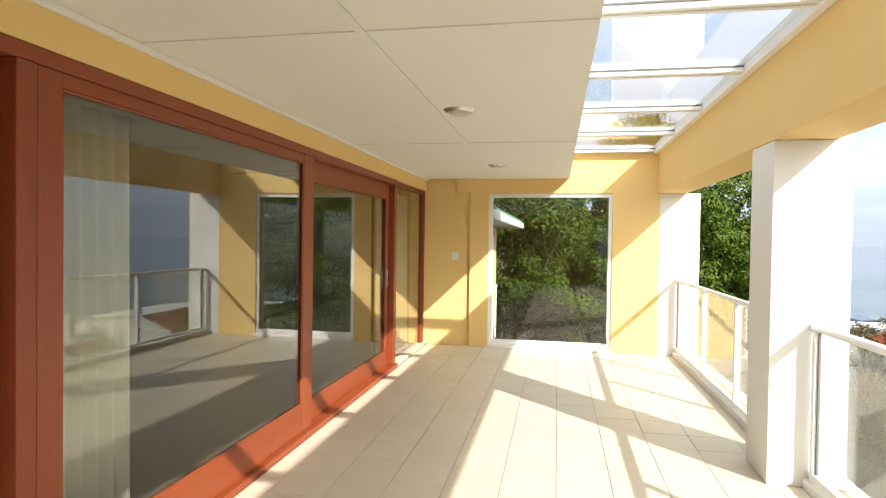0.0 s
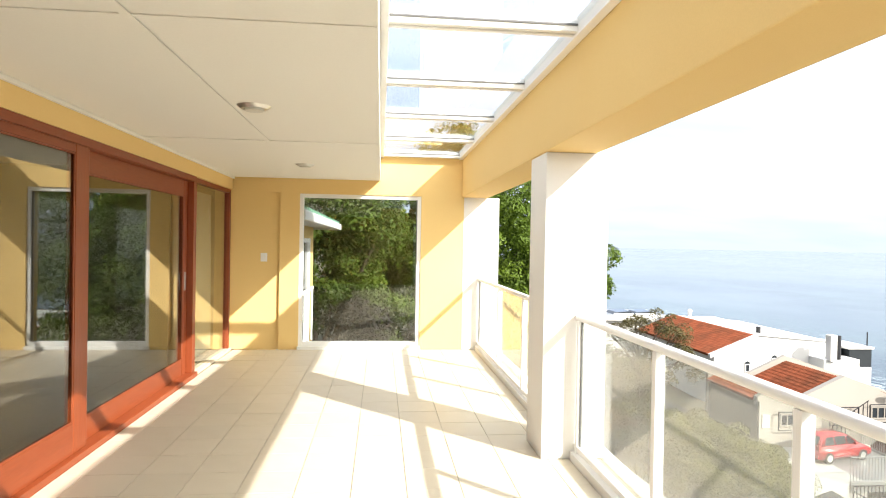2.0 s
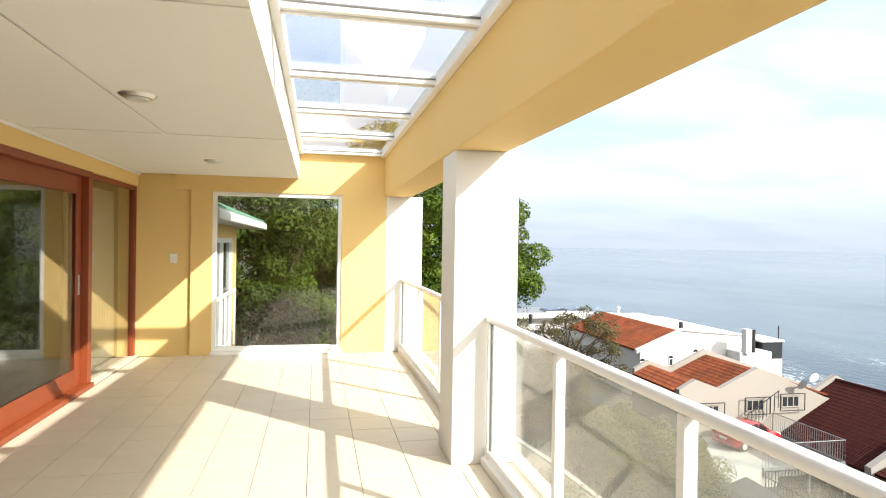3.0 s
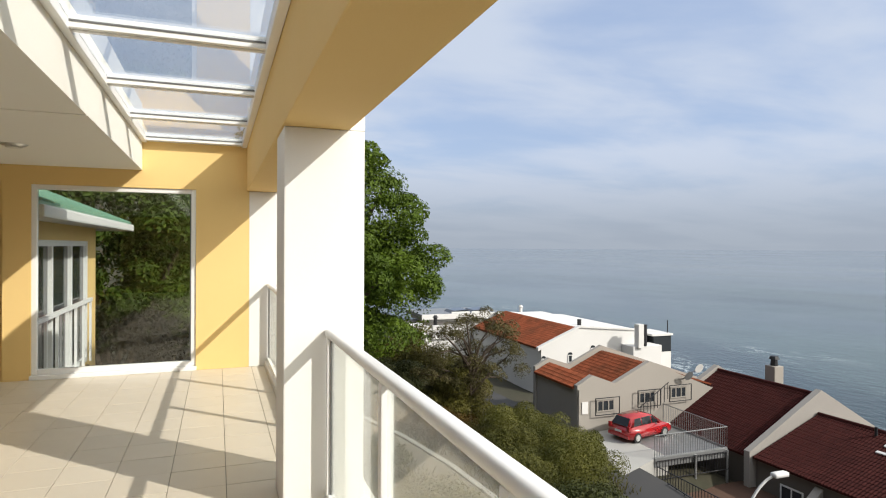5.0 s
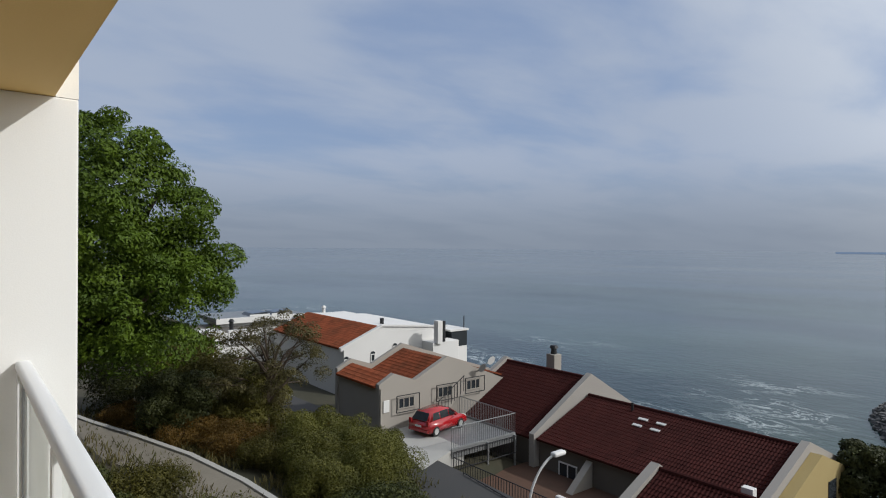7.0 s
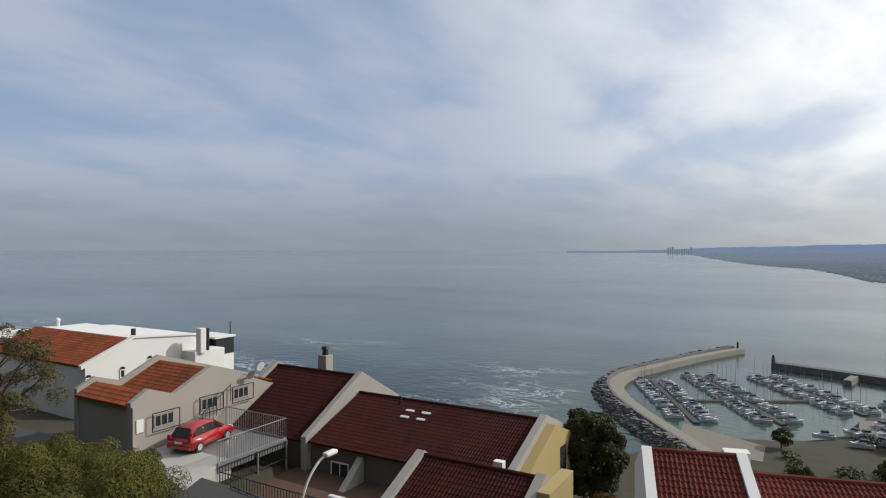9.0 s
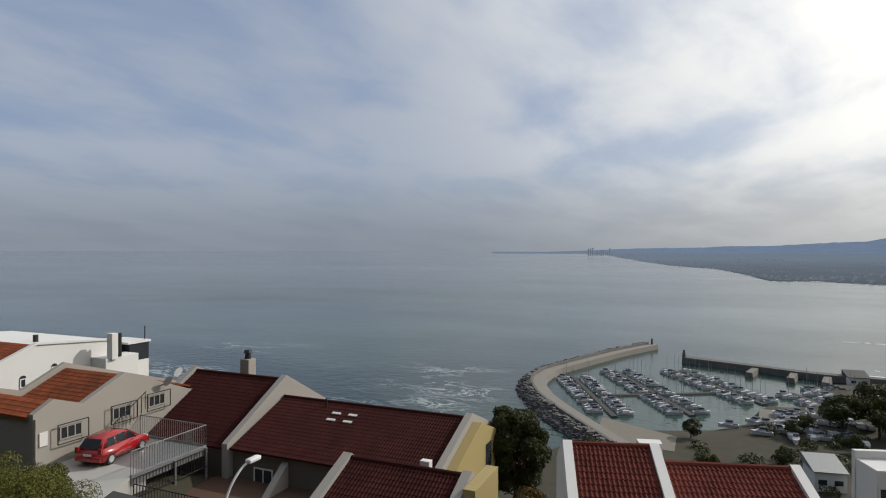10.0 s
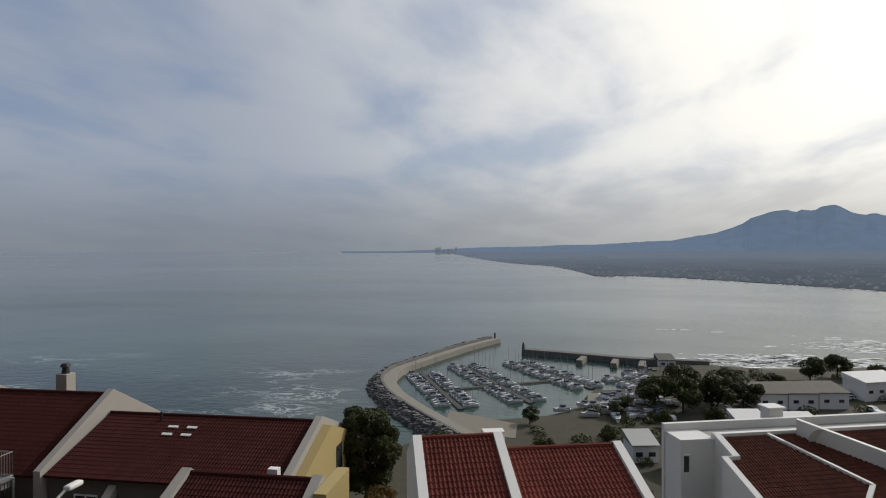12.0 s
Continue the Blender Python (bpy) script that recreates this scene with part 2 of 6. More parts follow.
ASPHALT = material("asphalt", (0.042, 0.042, 0.042), 0.9, vary=0.2, scale=0.8, grain=30, bump=0.3, hue=(0.063, 0.059, 0.056))
BRICKPAVE = material("brick_paving", (0.088, 0.046, 0.029), 0.9, vary=0.2, scale=1.5, grain=15, bump=0.2, hue=(0.068, 0.046, 0.031))
SCRUB = material("hill_ground", (0.033, 0.033, 0.018), 0.95, vary=0.3, scale=0.35, grain=4, bump=0.4, hue=(0.054, 0.044, 0.027), amount=0.9)
SAND = material("sand_path", (0.180, 0.162, 0.131), 0.95, vary=0.15, scale=1.2, grain=12, bump=0.2, hue=(0.126, 0.113, 0.090))
ROCK = material("armour_rock", (0.09, 0.085, 0.08), 0.9, vary=0.3, scale=0.5, grain=4, bump=0.3, per_piece=0.5, hue=(0.16, 0.15, 0.14))
QUAY = material("quay_concrete", (0.166, 0.154, 0.131), 0.9, vary=0.15, scale=0.12, grain=2, bump=0.1, hue=(0.154, 0.141, 0.122))
HULL = material("boat_hull", (0.562, 0.562, 0.562), 0.35, vary=0.05, scale=0.5, per_piece=0.15)
HULLBLUE = material("boat_canvas", (0.05, 0.06, 0.085), 0.6, vary=0.2, scale=0.5, per_piece=0.3)
REDPAINT = material("red_car_paint", (0.32, 0.010, 0.013), 0.22, vary=0.04, scale=2, coat=0.8, bump=0)
RUBBER = material("tyre_rubber", (0.02, 0.02, 0.02), 0.8, vary=0.1)
BARK = material("bark", (0.072, 0.052, 0.036), 0.95, vary=0.3, scale=3, grain=14, bump=0.5, stretch=(1, 1, 0.3))
FICUS = leafy("fig_leaves", (0.078, 0.120, 0.010), (0.028, 0.052, 0.007))
SHRUB = leafy("shrub_leaves", (0.05, 0.056, 0.015), (0.024, 0.030, 0.010))
OLIVE = leafy("wattle_leaves", (0.11, 0.096, 0.036), (0.055, 0.048, 0.02))
BANK = leafy("bank_shrub_leaves", (0.095, 0.086, 0.018), (0.042, 0.042, 0.011))
DRY = leafy("dry_heath", (0.15, 0.088, 0.020), (0.066, 0.048, 0.014))
HEDGE = leafy("hedge_leaves", (0.098, 0.096, 0.020), (0.042, 0.048, 0.012))
# near-black leaves: the gloom low in the window is put into their colour
SHADE_LEAVES = leafy("undergrowth_painted_shade", (0.016, 0.014, 0.008), (0.009, 0.008, 0.005))
BREAKPATH = material("breakwater_concrete", (0.21, 0.195, 0.17), 0.9, vary=0.2, scale=0.12, grain=1.5, bump=0.1, hue=(0.2, 0.185, 0.16))
PONTOON = material("weathered_decking", (0.06, 0.058, 0.055), 0.9, vary=0.2, scale=0.3, grain=3)


# ---- building helpers ----
def bm_box(x0, x1, y0, y1, z0, z1, bevel=0.0, bm=None):
    bm = bm or bmesh.new()
    m = Matrix.Translation(((x0 + x1) / 2, (y0 + y1) / 2, (z0 + z1) / 2)) @ Matrix.Diagonal((abs(x1 - x0), abs(y1 - y0), abs(z1 - z0), 1))
    r = bmesh.ops.create_cube(bm, size=1, matrix=m)
    if bevel:
        edges = list({e for v in r["verts"] for e in v.link_edges})
        bmesh.ops.bevel(bm, geom=edges, offset=bevel, segments=2, affect="EDGES", profile=0.6)
    return bm


def bm_rod(a, b, r, seg=10, r2=None, bm=None):
    bm = bm or bmesh.new()
    a, b = Vector(a), Vector(b)
    d = b - a
    m = Matrix.Translation((a + b) / 2) @ d.to_track_quat("Z", "Y").to_matrix().to_4x4()
    bmesh.ops.create_cone(bm, cap_ends=True, segments=seg, radius1=r, radius2=r if r2 is None else r2, depth=d.length, matrix=m)
    return bm


def bm_prism(outline, axis, a, b, bm=None):
    """A closed outline in the two axes other than `axis`, pushed from a to b along it."""
    bm = bm or bmesh.new()
    order = {"x": lambda p, k: (k, p[0], p[1]), "y": lambda p, k: (p[0], k, p[1]), "z": lambda p, k: (p[0], p[1], k)}[axis]
    v0 = [bm.verts.new(order(p, a)) for p in outline]
    v1 = [bm.verts.new(order(p, b)) for p in outline]
    n = len(outline)
    bm.faces.new(v0), bm.faces.new(list(reversed(v1)))
    for i in range(n):
        bm.faces.new((v0[i], v1[i], v1[(i + 1) % n], v0[(i + 1) % n]))
    bmesh.ops.recalc_face_normals(bm, faces=bm.faces)
    return bm


def mesh_of(name, bm, mat, smooth=False):
    me = bpy.data.meshes.new(name)
    bm.to_mesh(me)
    bm.free()
    me.materials.append(mat)
    if smooth:
        me.polygons.foreach_set("use_smooth", [True] * len(me.polygons))
    return me


def part(name, bm, mat, parent=None, label="", smooth=False):
    ob = new(name, mesh_of(name, bm, mat, smooth))
    ob.parent = parent
    return tagged(ob, label)


def thing(name, at, label, category, group="", kind="", turn=0.0):
    ob = new(name)
    ob.matrix_basis = pose(*at, 0, 0, turn)
    return tagged(ob, label, category, group, kind)


def struct(name, bm, mat, label="", smooth=False):
    return tagged(part(name, bm, mat, None, label, smooth), kind="structure")


# ---- veranda: structure ----
XL, XR, YF = -1.58, 1.65, 8.81        # door wall, beam's inner face, end wall
CZ, SX = 2.42, 0.465                  # soffit height and edge
YB = -4.6                             # wall behind
floor = struct("floor", bm_box(XL - 0.02, 2.12, YB, YF, -0.30, -0.012), GROUT, "cream square floor tiles with grey joints on the veranda")
struct("ceiling", bm_box(XL - 0.25, SX, YB, YF, CZ, CZ + 0.39), CEIL, "off-white board soffit with narrow cover strips")
for y in (-3.1, -0.3, 2.63, 5.58):
    tagged(part("cover_strip", bm_box(XL + 0.03, SX - 0.004, y - 0.02, y + 0.02, CZ - 0.006, CZ - 0.0005), CEIL), "off-white cover strip across the soffit", "trim", "soffit strips", "structure")
tagged(part("cover_strip", bm_box(-0.53, -0.49, YB, 5.56, CZ - 0.011, CZ - 0.0065), CEIL), "off-white cover strip along the soffit", "trim", "soffit strips", "structure")
struct("trim", bm_box(XL, XL + 0.03, YB, YF, CZ - 0.03, CZ - 0.0005, 0.008), CEIL, "white cornice strip above the lintel")
struct("wall_lintel", bm_box(XL - 0.25, XL, YB, YF, 2.245, CZ - 0.0), YELLOW, "yellow rendered lintel above the glazed doors")
# end wall, with its window opening
WX0, WX1, WZ0, WZ1 = -0.66, 1.06, 0.0, 2.21
struct("wall_end_left", bm_box(-0.93, WX0, YF, YF + 0.28, 0, 2.82), YELLOW, "yellow rendered pier beside the picture window")
struct("wall_end_corner", bm_box(XL - 0.25, -0.93, YF + 0.045, YF + 0.28, 0, 2.82), YELLOW, "yellow rendered recess with a light switch")
struct("wall_end_head", bm_box(-1.13, -0.93, YF, YF + 0.045, 2.22, 2.82), YELLOW, "yellow rendered nib under the soffit")
struct("wall_end_top", bm_box(WX0, WX1, YF, YF + 0.28, WZ1, 2.82), YELLOW, "yellow rendered wall above the picture window")
struct("wall_end_right", bm_box(WX1, 1.68, YF, YF + 0.28, 0, 2.82), YELLOW, "yellow rendered wall beside the picture window")
struct("column_end", bm_box(1.68, 2.2, YF, YF + 0.45, 0, 2.211, 0.008), WHITE, "white rendered column at the end wall")
struct("beam", bm_box(XR, 2.035, YB, YF + 0.45, 2.212, 2.93, 0.008), YELLOW, "deep yellow rendered beam over the balustrade")
struct("column", bm_box(2.036, 2.125, 4.36, 4.80, 2.2115, 2.9, bm=bm_box(1.66, 2.125, 4.36, 4.80, 0, 2.211, 0.008)), WHITE, "square white rendered column carrying the beam")
struct("column", bm_box(2.036, 2.125, -4.6, -4.16, 2.2115, 2.9, bm=bm_box(1.66, 2.125, -4.6, -4.16, 0, 2.211, 0.008)), WHITE, "square white rendered column carrying the beam")
struct("wall_back", bm_box(XL - 0.25, 2.2, YB - 0.25, YB, -0.3, 2.93), YELLOW, "yellow rendered wall closing the veranda")
struct("slab_edge", bm_box(2.12, 2.2, YB, YF + 0.45, -0.6, 0.02), WHITE, "white rendered slab edge")
struct("wall_below", bm_box(XL - 6, 2.12, YB, YF, -8.0, -0.301), WHITE, "white rendered storey below the veranda")

# ---- skylight ----
sky = thing("skylight", (0, 0, 2.81), "white aluminium skylight with clear glass panes over the veranda", "skylight")
bars = [-4.3, -2.9, -1.0, 0.7, 2.1, 3.55, 4.84, 6.1, 7.4, YF - 0.06]
for y in bars:
    for e in (-0.033, 0.033):
        part("glazing_bar", bm_box(SX + 0.01, XR - 0.02, y + e - 0.019, y + e + 0.019, -0.045, 0.03, 0.005), ALU, sky)
    part("groove", bm_box(SX + 0.01, XR - 0.02, y - 0.0139, y + 0.0139, -0.012, 0.026), LAMPGLASS, sky, "grey recessed joint between the bars")
    for e in (-0.058, 0.053):
        part("gasket", bm_box(SX + 0.051, XR - 0.061, y + e, y + e + 0.005, -0.012, -0.001), ALU_GREY, sky, "dark rubber gasket")
for x0, x1 in ((SX + 0.0, SX + 0.05), (XR - 0.06, XR - 0.002)):
    part("edge_frame", bm_box(x0, x1, YB, YF, -0.06, 0.05, 0.006), ALU, sky)
for a, b in zip(bars[:-1], bars[1:]):
    p = part("pane", bm_box(SX + 0.05, XR - 0.06, a + 0.053, b - 0.053, 0.0, 0.008), SKYGLASS, sky, "clear glass pane")
    p.visible_shadow = False

# ---- picture window in the end wall ----
win = tagged(thing("window_1", (WX0, YF, 0), "tall fixed picture window with a white frame", "window"), kind="structure")
W, H = WX1 - WX0, WZ1
fr = 0.055
part("window_frame", bm_box(0, fr, 0.02, 0.09, 0.05, H, 0.006), ALU, win)
part("window_frame", bm_box(W - fr, W, 0.02, 0.09, 0.05, H, 0.006), ALU, win)
part("window_frame", bm_box(fr, W - fr, 0.02, 0.09, H - fr, H, 0.006), ALU, win)
part("window_frame", bm_box(fr, W - fr, 0.02, 0.09, 0.05, 0.11, 0.006), ALU, win)
part("window_sill", bm_box(-0.01, W + 0.01, -0.03, 0.12, 0.0, 0.049, 0.008), ALU, win)
part("gasket", bm_box(W - fr - 0.012, W - fr, 0.015, 0.05, 0.11, H - fr), ALU_GREY, win, "dark rubber gasket")
p = part("pane", bm_box(fr, W - fr, 0.05, 0.058, 0.11, H - fr), WINGLASS, win, "clear glass pane")
p.visible_shadow = False

# ---- light switch ----
sw = thing("light_switch", (-1.15, YF + 0.045, 1.30), "small white double light switch on the yellow wall", "switch")
part("plate", bm_box(-0.045, 0.045, -0.012, 0, -0.06, 0.06, 0.004), ALU, sw)
for dx in (-0.02, 0.02):
    part("rocker", bm_box(dx - 0.013, dx + 0.013, -0.02, -0.0125, -0.028, 0.028, 0.003), WHITE, sw)

# ---- soffit downlights ----
dl = thing("downlight", (-0.35, 4.2, CZ), "recessed round downlight with a satin metal rim in the soffit", "downlight", "soffit downlights")
bm = bmesh.new()
bmesh.ops.create_cone(bm, cap_ends=True, segments=32, radius1=0.085, radius2=0.11, depth=0.02, matrix=Matrix.Translation((0, 0, -0.0105)))
part("rim", bm, CHROME, dl, "satin metal rim")
bm = bmesh.new()
bmesh.ops.create_cone(bm, cap_ends=True, segments=32, radius1=0.06, radius2=0.068, depth=0.012, matrix=Matrix.Translation((0, 0, -0.0275)))
part("lens", bm, LAMPGLASS, dl, "unlit frosted lens")
for y in (7.2, 0.9, -2.3):
    copy_thing(dl, pose(-0.39, y, CZ))


# ---- timber sliding doors ----
def leaf(name, y0, y1, z0, z1, x, stile=0.1, top=0.13, bottom=0.2, handle=None, far=None):
    d = thing(name, (x, y0, z0), "varnished red-brown timber sliding door with one large glass pane", "door", "timber sliding doors")
    w, h, far = y1 - y0, z1 - z0, far or stile
    part("stile", bm_box(-0.045, 0, 0, stile, 0, h, 0.006), WOOD, d)
    part("stile", bm_box(-0.045, 0, w - far, w, 0, h, 0.006), WOOD, d)
    part("rail", bm_box(-0.043, -0.002, stile, w - far, h - top, h, 0.005), WOOD_H, d)
    part("rail", bm_box(-0.043, -0.002, stile, w - far, 0, bottom, 0.005), WOOD_H, d)
    for ya, yb, za, zb in ((stile, w - far, bottom, bottom + 0.014), (stile, w - far, h - top - 0.014, h - top), (stile, stile + 0.014, bottom, h - top), (w - far - 0.014, w - far, bottom, h - top)):
        part("glazing_bead", bm_box(-0.014, -0.004, ya + 0.001, yb - 0.001, za + 0.001, zb - 0.001, 0.003), WOOD_H, d)
    part("pane", bm_box(-0.026, -0.018, stile, w - far, bottom, h - top), GLASS, d, "large clear glass pane").visible_shadow = False
    if handle is not None:
        part("handle", bm_box(0, 0.012, handle - 0.02, handle + 0.02, 0.93, 1.13, 0.004), CHROME, d, "metal pull handle")
    return d


frame_door = tagged(thing("door_1", (XL, 0, 0), "red-brown timber frame of the wide sliding doors", "door frame"), kind="structure")
part("head", bm_box(-0.16, -0.003, YB, 7.19, 2.181, 2.244, 0.006), WOOD_H, frame_door)
part("sill", bm_box(-0.16, 0.03, YB, 7.19, -0.011, 0.045, 0.008), WOOD_H, frame_door)
part("jamb", bm_box(-0.16, -0.003, 7.085, 7.19, 0.046, 2.18, 0.006), WOOD, frame_door)
part("jamb", bm_box(-0.16, -0.003, 2.01, 2.098, 0.046, 2.18, 0.006), WOOD, frame_door)
leaf("sliding_door", 2.105, 4.69, 0.046, 2.18, XL - 0.01, 0.115, 0.06, 0.215, far=0.19)
leaf("sliding_door", 4.58, 7.08, 0.046, 2.18, XL - 0.07, 0.16, 0.17, 0.17, handle=2.42, far=0.12)
leaf("sliding_door", -1.6, 2.0, 0.046, 2.18, XL - 0.07, 0.12, 0.1, 0.2)
leaf("sliding_door", YB + 0.05, -1.55, 0.046, 2.18, XL - 0.01, 0.12, 0.1, 0.2)
# fixed side light against the end wall
side = tagged(thing("window_2", (XL, 7.2, 0), "narrow fixed glass side light in a slim timber frame", "window"), kind="structure")
part("window_frame", bm_box(-0.1, -0.03, 0, 0.03, 0.02, 2.24, 0.004), WOOD, side)
part("window_frame", bm_box(-0.1, -0.03, 1.58, 1.65, 0.02, 2.24, 0.004), WOOD, side)
part("window_frame", bm_box(-0.1, -0.03, 0.03, 1.58, 2.19, 2.24, 0.004), WOOD_H, side)
part("window_sill", bm_box(-0.12, 0.0, 0, 1.65, -0.011, 0.02, 0.004), TILE, side)
part("pane", bm_box(-0.075, -0.067, 0.03, 1.58, 0.021, 2.19), GLASS, side, "clear glass pane").visible_shadow = False

# ---- the room behind the doors ----
RX = -7.2
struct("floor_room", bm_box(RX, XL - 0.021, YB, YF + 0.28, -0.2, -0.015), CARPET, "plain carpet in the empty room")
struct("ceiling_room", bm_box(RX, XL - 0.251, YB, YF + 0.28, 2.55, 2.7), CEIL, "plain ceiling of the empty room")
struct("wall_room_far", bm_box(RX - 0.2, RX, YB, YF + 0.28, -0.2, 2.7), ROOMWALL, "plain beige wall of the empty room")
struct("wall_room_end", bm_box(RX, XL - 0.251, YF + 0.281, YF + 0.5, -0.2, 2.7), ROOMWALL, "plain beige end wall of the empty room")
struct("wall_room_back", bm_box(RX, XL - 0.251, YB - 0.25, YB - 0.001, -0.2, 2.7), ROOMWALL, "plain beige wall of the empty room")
struct("roof_slab", bm_box(RX - 0.2, SX - 0.001, YB - 0.25, YF + 0.5, 2.812, 3.0), CEIL, "flat roof slab over the house")


def curtain(y0, y1, x, label):
    bm = bmesh.new()
    n = int((y1 - y0) / 0.012)
    rows = [(0.03, 1.0), (1.1, 0.8), (2.15, 0.6)]
    grid = []
    for z, a in rows:
        grid.append([bm.verts.new((x + 0.045 * a * math.sin(i * 0.72 + 0.4 * math.sin(i * 0.13)), y0 + (y1 - y0) * i / n, z)) for i in range(n + 1)])
    for r in range(2):
        for i in range(n):
            bm.faces.new((grid[r][i], grid[r][i + 1], grid[r + 1][i + 1], grid[r + 1][i]))
    ob = part("curtain", bm, CURTAIN, None, "", True)
    md = ob.modifiers.new("thick", "SOLIDIFY"); md.thickness = 0.006
    return tagged(ob, label, "curtain", "room curtains")


curtain(2.05, 2.97, XL - 0.3, "long cream curtain drawn aside in soft vertical folds")
curtain(7.25, 8.75, XL - 0.3, "long cream curtain gathered at the end of the glass")


# ---- glass balustrade ----
def balustrade(y0, y1, posts):
    b = thing("balustrade", (1.92, y0, 0), "white aluminium balustrade with clear glass panels", "balustrade", "veranda balustrades")
    L = y1 - y0
    bm = bm_box(-0.03, 0.03, 0, L, 1.005, 1.05, 0.018)
    part("handrail", bm, ALU, b, "white rounded handrail", True)
    part("bottom_rail", bm_box(-0.022, 0.022, 0.002, L - 0.002, 0.075, 0.115, 0.006), ALU, b)
    part("kerb", bm_box(-0.05, 0.09, 0.0, L, -0.011, 0.06, 0.006), WHITE, b, "low white rendered kerb")
    ps = [q - y0 for q in posts]
    for i, q in enumerate(ps):
        part("post", bm_box(-0.026, 0.026, q - 0.022, q + 0.022, 0.061, 1.0045, 0.005), ALU, b)
        part("gasket", bm_box(-0.008, 0.008, q + (0.0225 if i < len(ps) - 1 else -0.0325), q + (0.0325 if i < len(ps) - 1 else -0.0225), 0.116, 1.0), ALU_GREY, b, "dark glazing gasket")
    for a, c in zip(ps[:-1], ps[1:]):
        part("glass_panel", bm_box(-0.004, 0.004, a + 0.033, c - 0.033, 0.116, 1.004), RAILGLASS, b, "clear glass panel").visible_shadow = False
    return b


balustrade(4.80, YF, [4.86, 6.0, 7.25, 8.74])
balustrade(-4.16, 4.36, [-4.1, -2.4, -1.3, -0.2, 0.93, 2.03, 3.1, 4.3])


# ---- land and sea ----
def turn_new(since, degrees):
    """Turns every top-level thing built since then about the house's origin."""
    m = Matrix.Rotation(radians(degrees), 4, "Z")
    for ob in bpy.data.objects:
        if ob.name not in since and ob.parent is None:
            ob.matrix_basis = m @ ob.matrix_basis


built = {ob.name for ob in bpy.data.objects}
SEA = -49.8
HILL_TURN, HARBOUR_TURN = -0.36, -0.9      # bearings of the hillside and of the harbour
# the rise behind the house is unseen, steepened to cut skylight on walls
HILL = [(-80, 80.0), (-25, 24.0), (-12, 2.0), (-9, -4.0), (0, -4.6), (6, -6.4), (12, -7.5), (18, -8.35), (22, -8.9), (26, -10.2), (34, -13.5), (60, -28), (105, -47.4), (125, -48.2), (400, -48.4)]
SHORE = [(90, 260), (95, 150), (104, 75), (125, 46), (148, 34), (166, 26), (171, 10), (177, -2), (187, -10), (192, -13), (213, -15), (214, -26), (226, -36), (258, -42), (270, -66), (262, -95), (272, -140), (300, -190), (330, -420)]


def sea_z(r):
    return SEA + max(0.0, r - 500) * 0.0085       # lifts the far water to the horizon's height


def lerp_table(tab, v):
    if v <= tab[0][0]:
        return tab[0][1]
    for (a, p), (b, q) in zip(tab, tab[1:]):
        if v <= b:
            return p + (q - p) * (v - a) / (b - a)
    return tab[-1][1]


def shore_x(y):
    return lerp_table(sorted((q, p) for p, q in SHORE), y)


def ground_z(x, y):
    z = lerp_table(HILL, x)
    if 17.4 < x < 24.8 and 10.0 < y < 22.6:
        z = min(z, -10.0)
    if x > 40:
        s = (shore_x(y) - x) / 4.0
        z = max(min(z, SEA + 1.6 + s * 0.5), SEA - 3) if s < 0.5 else z
    return z + 0.12 * noise.noise(Vector((x * 0.25, y * 0.25, 0)))


bm = bmesh.new()
xs = [-80, -50, -25, -18, -12, -9, -4] + [2.3 + 1.2 * i for i in range(30)] + [40 + 5 * i for i in range(30)] + [190 + 3 * i for i in range(52)]
ys = [-420, -330, -260] + [-210 + 4 * i for i in range(50)] + [-10 + 1.5 * i for i in range(47)] + [62, 68, 76, 86, 100, 120, 150, 200, 260]
grid = [[bm.verts.new((x, y, ground_z(x, y))) for y in ys] for x in xs]
for i in range(len(xs) - 1):
    for j in range(len(ys) - 1):
        bm.faces.new((grid[i][j], grid[i + 1][j], grid[i + 1][j + 1], grid[i][j + 1]))
struct("ground", bm, SCRUB, "scrubby hillside falling to the harbour", True)
turn_new(built, HARBOUR_TURN)


